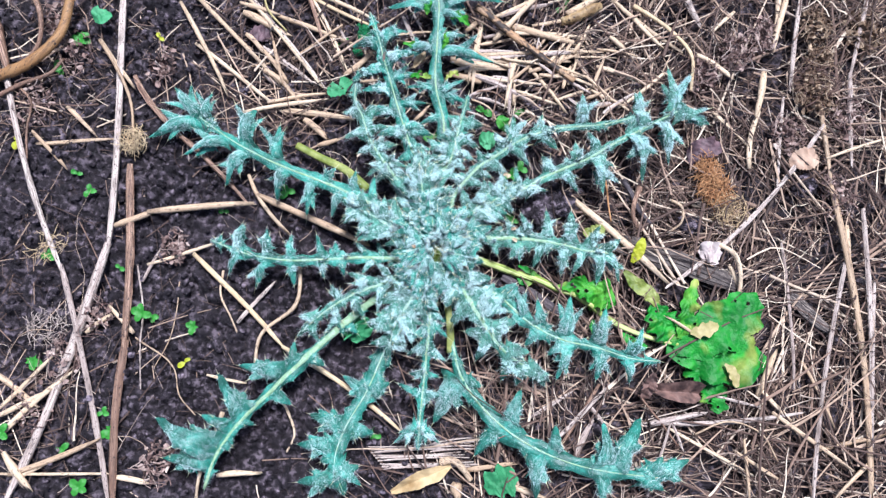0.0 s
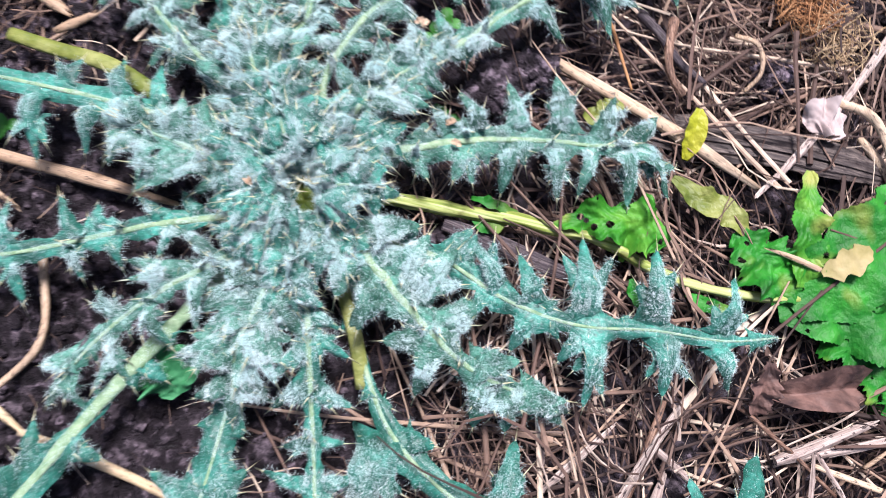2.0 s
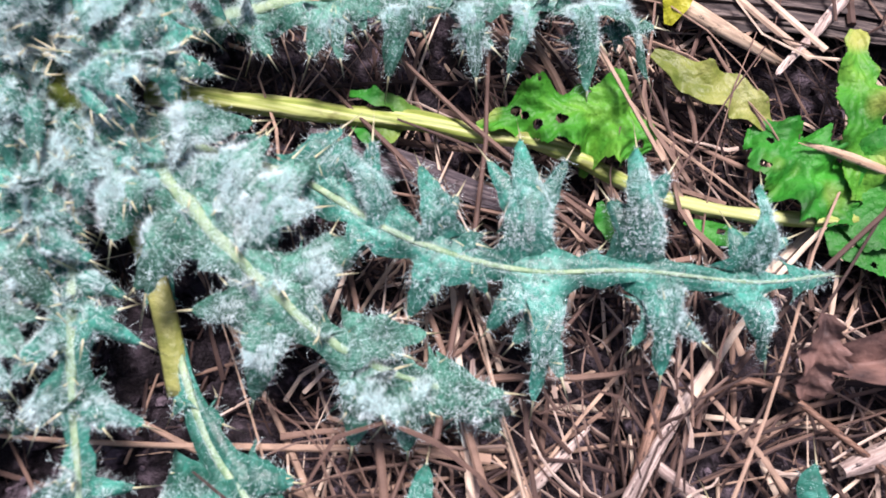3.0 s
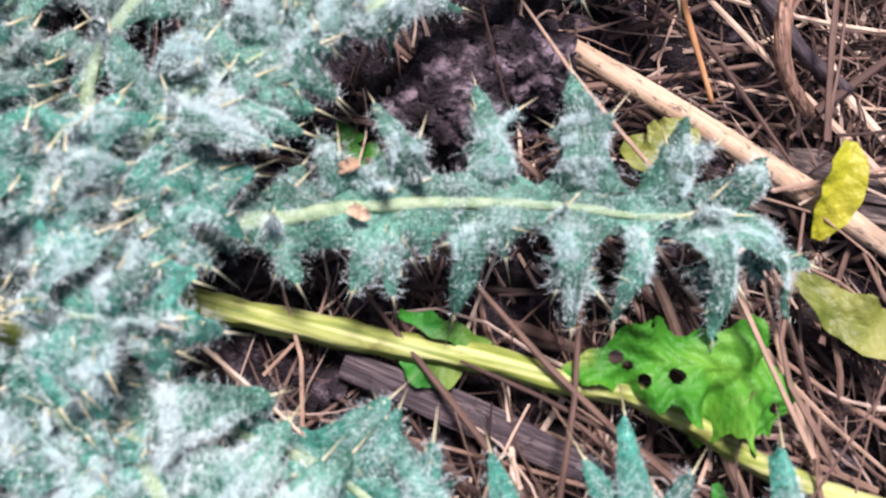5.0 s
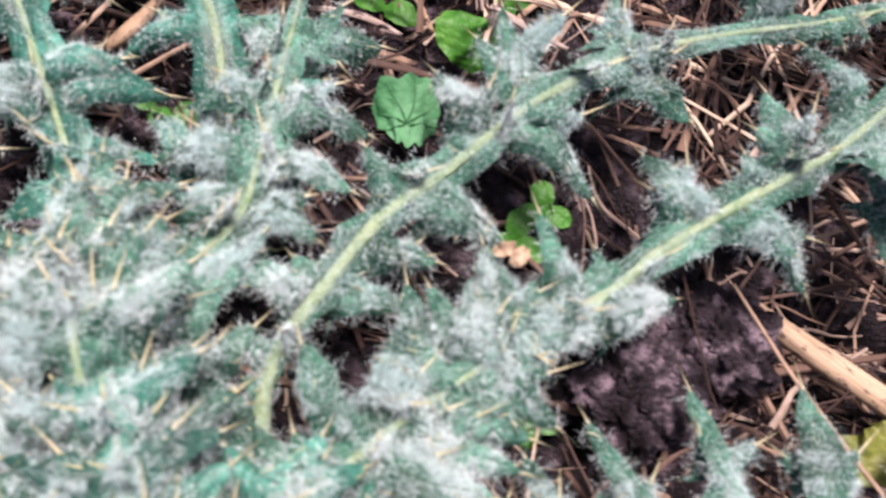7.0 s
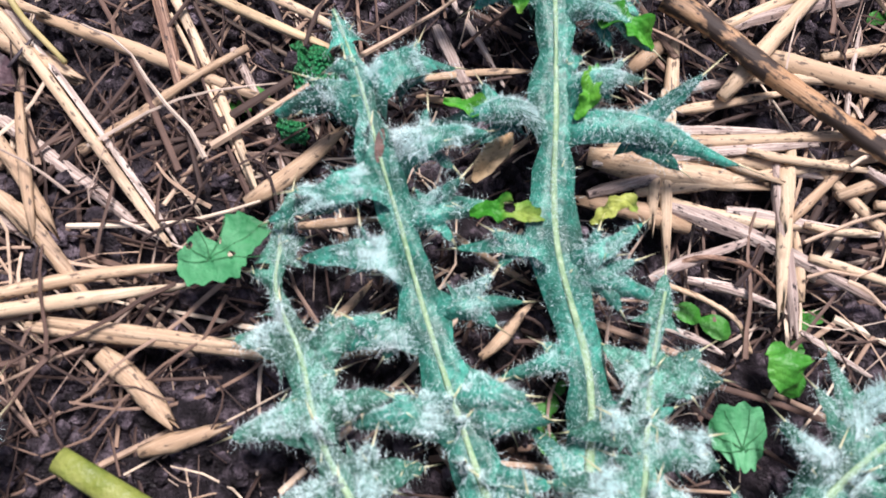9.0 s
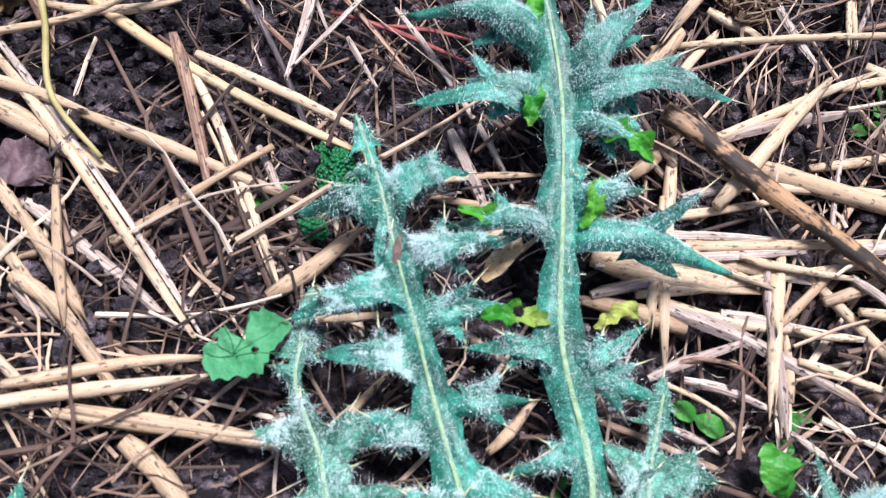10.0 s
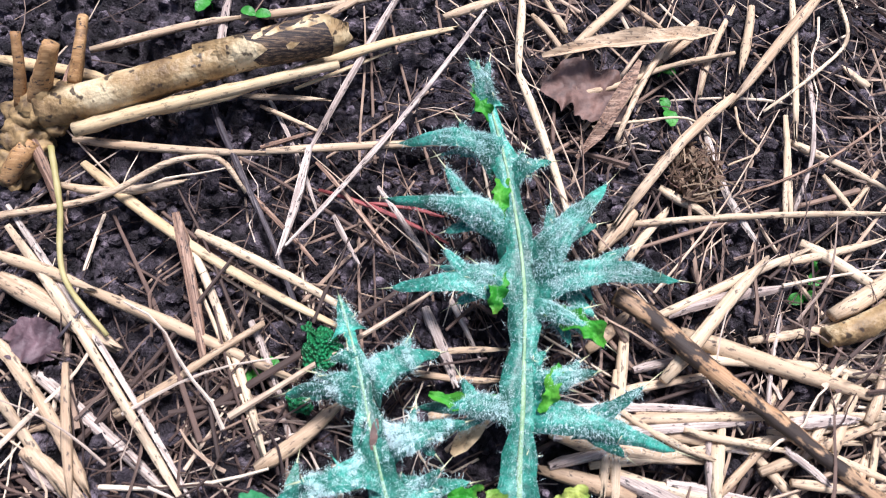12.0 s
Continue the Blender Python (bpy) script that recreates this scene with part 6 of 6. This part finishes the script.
# soft green round leaves
single_leaf("mallow_leaf", [(0.048, 0.129, 0.010), (0.053, 0.130, 0.013), (0.059, 0.129, 0.013), (0.065, 0.127, 0.010)], oval(1, 1, 0.0105), CLOVER, "round scalloped green leaf over the soil", seed=31, veins=6, wave=0.06, lobed=0.08, teeth=5)
single_leaf("mallow_leaf", [(-0.122, 0.186, 0.022), (-0.112, 0.187, 0.025), (-0.103, 0.192, 0.025), (-0.094, 0.197, 0.022)], [(0.0020, 0.0035), (0.0075, 0.0090), (0.0085, 0.0095), (0.0012, 0.0120), (0.0085, 0.0070), (0.0075, 0.0045), (0.0015, 0.0015)], CLOVER, "two-lobed green leaf with a small hole", seed=32, veins=6, lobed=0.06, teeth=9, holes=2, wave=0.05, nu=70, nv=31)
single_leaf("crumpled_leaf", [(-0.091, 0.259, 0.012), (-0.088, 0.259, 0.018), (-0.083, 0.261, 0.020), (-0.079, 0.268, 0.016)], oval(1, 1, 0.0115), CRINKLED, "crinkled dark green leaf beside straw", seed=33, wave=0.14, lobed=0.05, cup=-0.4)
single_leaf("crumpled_leaf", [(-0.094, 0.234, 0.008), (-0.092, 0.236, 0.012), (-0.089, 0.239, 0.012), (-0.087, 0.242, 0.008)], oval(1, 1, 0.007), CRINKLED, "crinkled dark green leaf beside straw", seed=34, wave=0.14, cup=-0.4)
single_leaf("crumpled_leaf", [(0.075, 0.160, 0.012), (0.074, 0.156, 0.018), (0.074, 0.152, 0.020), (0.079, 0.142, 0.010)], oval(1, 1, 0.008), SPROUT, "crinkled bright green leaf in the straw", seed=35, wave=0.16, cup=-0.3)
single_leaf("mallow_leaf", [(-0.098, -0.067, 0.010), (-0.091, -0.072, 0.016), (-0.085, -0.080, 0.016), (-0.081, -0.091, 0.010)], oval(1, 1, 0.016), CLOVER, "toothed green leaf under the thistle", seed=36, lobed=0.15, teeth=4, wave=0.3)
single_leaf("mallow_leaf", [(-0.394, 0.277, 0.012), (-0.389, 0.280, 0.016), (-0.383, 0.282, 0.016), (-0.379, 0.288, 0.012)], oval(1, 1, 0.012), CLOVER, "pale round green leaf near the stalks", seed=37, wave=0.06)
single_leaf("mallow_leaf", [(0.050, -0.244, 0.010), (0.060, -0.237, 0.014), (0.070, -0.233, 0.014), (0.081, -0.228, 0.010)], oval(1, 1, 0.016), CLOVER, "dark green jagged leaf under the thistle", seed=38, veins=6, lobed=0.2, teeth=3, wave=0.08)


# ---------------------------------------------------------------- seedlings


def seedling(place, size, leaves, seed, material=SPROUT, label="tiny green seedling in the dark soil"):
    """A sprout: a short stem with a few round leaves."""
    rng = np.random.default_rng(seed)
    x, y = place[0], place[1]
    z = soil_z(x, y)
    s = holder("seedling", pose(x, y, z), label, "seedling", "seedlings in the soil")
    h = size * 0.8
    v, f = tube(through_points([(0, 0, -0.003), (0.0006, 0, h * 0.5), (0, 0.0005, h)], 6), [0.0005] * 6, 6)
    mesh_object("stem", v, f, material, s)
    a0 = rng.uniform(0, 6.28)
    for k in range(leaves):
        a = a0 + 6.28 * k / leaves + rng.normal() * 0.25
        d = np.array((math.cos(a), math.sin(a), 0))
        r = size * rng.uniform(0.8, 1.15)
        top = np.array((0, 0, h))
        surface_leaf("leaf", [top, top + d * r * 0.45 + (0, 0, r * 0.2), top + d * r * 0.9 + (0, 0, r * 0.22), top + d * r * 1.3 + (0, 0, r * 0.1)], oval(1, 1, r * 0.5), material, s, seed * 7 + k, wave=0.05, nu=10, nv=7)
    return s


for x, y, size, leaves in (
    (-0.265, -0.075, 0.006, 4), (-0.319, -0.060, 0.008, 4), (-0.388, 0.077, 0.007, 3), (-0.405, 0.098, 0.006, 2), (-0.414, 0.259, 0.009, 5), (-0.436, 0.224, 0.008, 3),
    (-0.436, -0.111, 0.008, 4), (-0.345, -0.183, 0.008, 4), (-0.372, -0.240, 0.009, 4), (-0.455, -0.184, 0.008, 3), (-0.392, -0.202, 0.007, 3), (-0.067, -0.187, 0.006, 4),
    (-0.167, 0.076, 0.008, 3), (-0.237, 0.053, 0.005, 2), (-0.311, -0.063, 0.006, 3), (-0.352, -0.164, 0.005, 3), (-0.348, -0.010, 0.005, 2), (-0.425, 0.004, 0.006, 3),
    (0.085, 0.156, 0.006, 2), (0.082, 0.044, 0.006, 3), (0.084, 0.042, 0.006, 3), (0.148, 0.297, 0.006, 2), (0.089, 0.398, 0.007, 2), (-0.130, 0.437, 0.006, 2),
):
    seedling((x, y), size, leaves, int(abs(x * 7000) + abs(y * 5000)))
for x, y, size, leaves in ((-0.014, 0.140, 0.007, 2), (0.000, 0.144, 0.005, 2), (-0.005, 0.133, 0.006, 2), (0.094, 0.101, 0.007, 3), (0.084, 0.093, 0.007, 3), (0.156, 0.309, 0.007, 2), (-0.157, 0.451, 0.007, 2), (0.087, 0.421, 0.006, 2), (0.054, 0.170, 0.008, 2), (0.094, 0.171, 0.005, 3), (-0.112, 0.250, 0.009, 2), (0.298, -0.157, 0.008, 3)):
    seedling((x, y), size, leaves, int(abs(x * 7000) + abs(y * 5000)))
for x, y, size, leaves in ((-0.272, -0.113, 0.006, 2), (-0.320, 0.259, 0.006, 2), (-0.479, 0.137, 0.007, 2)):
    seedling((x, y), size, leaves, int(abs(x * 7000) + abs(y * 5000)), SPROUT_YELLOW, "tiny yellow seedling in the dark soil")


# ---------------------------------------------------------------- clods and tufts


def clod(place, r, seed):
    """A lump of soil: a ball roughened at three sizes."""
    bm = bmesh.new()
    bmesh.ops.create_icosphere(bm, subdivisions=5, radius=1.0)
    v = np.array([q.co[:] for q in bm.verts])
    f = [tuple(q.index for q in face.verts) for face in bm.faces]
    bm.free()
    out = []
    for p in v:
        q = Vector(p) + Vector((seed * 3.1, 0, 0))
        cell = noise.voronoi(q * 2.3)[0]
        out.append(p * (0.66 + 0.22 * noise.noise(q * 1.7) + 0.42 * min(0.5, cell[1] - cell[0]) + 0.12 * (noise.voronoi(q * 6.5)[0][1] - noise.voronoi(q * 6.5)[0][0]) + 0.07 * noise.noise(q * 14)))
    v = np.array(out) * r * (1.1, 1.0, 0.65) + np.array(place)
    tagged(mesh_object("soil_clod", v, f, CLOD_SOIL, smooth=False), "dark crumbly clod of damp soil", "soil clod")


clod((0.111, 0.047, 0.009), 0.021, 51)
clod((0.138, 0.058, 0.007), 0.019, 52)
clod((0.113, 0.064, 0.004), 0.012, 53)
clod((0.410, 0.079, 0.002), 0.016, 54)
clod((0.279, 0.035, 0.002), 0.016, 55)


def tuft(place, r, count, seed, material, label):
    rng = np.random.default_rng(seed)
    s = Shape()
    for _ in range(count):
        a, d = rng.uniform(0, 6.28), r * rng.random() ** 0.5
        p = np.array(place) + (d * math.cos(a), d * math.sin(a), rng.uniform(-0.002, 0.008))
        w = unit(rng.normal(size=3) * (1, 1, 0.25)) * rng.uniform(0.006, 0.014)
        v, f = tube(through_points([p - w, p + rng.normal(size=3) * 0.003, p + w], 6), [rng.uniform(0.00015, 0.00045)] * 6, 4)
        s.add(v, f)
    tagged(s.object("fibre_tuft", material), label, "fibre tuft", kind="stuff")


tuft((0.301, 0.095, 0.012), 0.013, 130, 61, RUST, "rusty orange tuft of rotted fibre")
tuft((0.307, 0.073, 0.010), 0.016, 170, 62, RUST, "rusty orange tuft of rotted fibre")
tuft((0.096, 0.356, 0.004), 0.011, 26, 63, DEAD, "brown tuft of rotted fibre")
tuft((0.321, 0.052, 0.008), 0.018, 90, 65, YELLOW, "yellowish tuft of rotted straw fibre")
tuft((-0.339, 0.131, 0.012), 0.011, 90, 66, YELLOW, "dry yellowish tuft caught on a stalk")
tuft((-0.427, 0.014, 0.006), 0.018, 30, 67, YELLOW, "thin tangle of root fibres on the soil")
tuft((-0.418, -0.074, 0.006), 0.022, 60, 68, GREY, "thin grey tangle of root fibres on the soil")
tuft((0.426, 0.195, 0.010), 0.025, 140, 64, DEAD, "brown tuft of rotted fibre")

# the yellowed stalk of an old thistle leaf
v, f = tube(through_points([(-0.156, 0.126, 0.012), (-0.127, 0.110, 0.014), (-0.101, 0.096, 0.018), (-0.075, 0.073, 0.020)], 16), 0.0042 * (1 + 0.2 * np.linspace(0, 1, 16)), 9, 0.6)
tagged(mesh_object("leaf_stalk", v, f, PETIOLE), "yellow-green bare leaf stalk beside the thistle", "leaf stalk")
v, f = tube(through_points([(0.004, -0.024, 0.020), (0.011, -0.053, 0.020), (0.014, -0.078, 0.018), (0.014, -0.104, 0.014)], 16), 0.0036 * (1 + 0.2 * np.linspace(0, 1, 16)), 9, 0.6)
tagged(mesh_object("leaf_stalk", v, f, PETIOLE), "yellow-green bare leaf stalk beside the thistle", "leaf stalk")


# withered scraps caught on the thistle leaves
for k, p in enumerate(((0.074, 0.083, 0.040), (0.073, 0.050, 0.036), (0.082, 0.012, 0.040), (0.077, 0.081, 0.041), (-0.023, 0.003, 0.060), (0.081, 0.024, 0.040))):
    a = 1.3 * k
    d = np.array((math.cos(a), math.sin(a), 0.1)) * 0.0028
    q = np.array(p)
    single_leaf("withered_scrap", [q - d, q - d * 0.3 + (0, 0, 0.001), q + d * 0.4 + (0, 0, 0.0015), q + d], oval(1, 1, 0.0018), TAN, "tiny brown withered scrap caught on a thistle leaf", "withered scrap", 80 + k, wave=0.4, cup=0.5, nu=14, nv=7)
q = np.array((-0.058, 0.222, 0.031))
single_leaf("seed_husk", [q + (-0.0005, -0.006, 0), q + (0, -0.002, 0.001), q + (0.0004, 0.002, 0.001), q + (0.001, 0.006, 0)], oval(1, 1, 0.0016), DEAD, "small reddish-brown husk lying on a thistle leaf", "husk", 90, nu=12, nv=7)


# ---------------------------------------------------------------- crumbling seed heads


def seed_head(place, r, count, seed, material, label):
    """A rotted seed head: ragged little scales and fibres in a loose heap."""
    rng = np.random.default_rng(seed)
    s = Shape()
    for _ in range(count):
        a, d = rng.uniform(0, 6.28), r * rng.random() ** 0.7
        p = np.array(place) + (d * math.cos(a), d * math.sin(a) * 1.3, rng.uniform(0.0, 0.014) * (1 - 0.6 * d / r))
        w = unit(rng.normal(size=3))
        q = unit(np.cross(w, rng.normal(size=3)))
        up = np.cross(w, q)
        size = rng.uniform(0.0014, 0.0045)
        v = np.array([p + w * size * (i - 1) * 0.9 + q * size * j * (0.55, 0.8, 0.25)[i] + up * size * (0.35 * abs(j) - 0.2 * (i - 1) ** 2) for i in range(3) for j in (-1, 0, 1)])
        s.add(v, grid_faces(3, 3))
    for _ in range(count // 3):
        a, d = rng.uniform(0, 6.28), r * rng.random() ** 0.5
        p = np.array(place) + (d * math.cos(a), d * math.sin(a) * 1.3, rng.uniform(0.002, 0.012))
        w = unit(rng.normal(size=3) * (1, 1, 0.35)) * rng.uniform(0.005, 0.012)
        v, f = tube(through_points([p - w, p + rng.normal(size=3) * 0.002, p + w], 5), [0.0004] * 5, 4)
        s.add(v, f)
    tagged(s.object("plant_scraps", material, smooth=False), label, "litter", kind="stuff")


HUSK = litter_material("seed_husks", (0.0, (0.08, 0.045, 0.03)), (0.4, (0.22, 0.135, 0.085)), (0.75, (0.40, 0.28, 0.18)), (1.0, (0.60, 0.46, 0.33)))
PINK_HUSK = litter_material("pinkish_scales", (0.0, (0.09, 0.05, 0.045)), (0.4, (0.26, 0.165, 0.14)), (0.75, (0.42, 0.30, 0.26)), (1.0, (0.60, 0.47, 0.40)))
for k, (p, r) in enumerate((((0.096, 0.356, 0.004), 0.013), ((0.435, 0.265, 0.010), 0.016), ((0.425, 0.185, 0.010), 0.021), ((0.437, 0.223, 0.008), 0.014), ((0.492, 0.258, 0.006), 0.022))):
    seed_head(p, r, 150, 300 + k, HUSK, "crumbling brown seed head in the litter")
for k, (p, r) in enumerate((((0.342, 0.234, 0.008), 0.018), ((0.372, 0.255, 0.008), 0.018), ((0.303, 0.208, 0.006), 0.016), ((0.463, 0.156, 0.006), 0.020), ((0.392, 0.137, 0.006), 0.018), ((0.442, 0.065, 0.004), 0.020))):
    seed_head(p, r, 110, 320 + k, PINK_HUSK, "heap of rotted pinkish-brown scales in the litter")
for k, (p, r) in enumerate((((-0.437, 0.280, 0.004), 0.022), ((-0.460, 0.176, 0.004), 0.024), ((-0.415, 0.239, 0.002), 0.020), ((-0.315, 0.224, 0.002), 0.018), ((-0.398, -0.111, 0.002), 0.020), ((-0.429, -0.159, 0.002), 0.022), ((-0.293, -0.217, 0.002), 0.018), ((-0.289, 0.012, 0.001), 0.016), ((-0.371, -0.063, 0.001), 0.018))):
    seed_head(p, r, 70, 340 + k, PINK_HUSK, "loose rotted brown plant scraps on the soil")
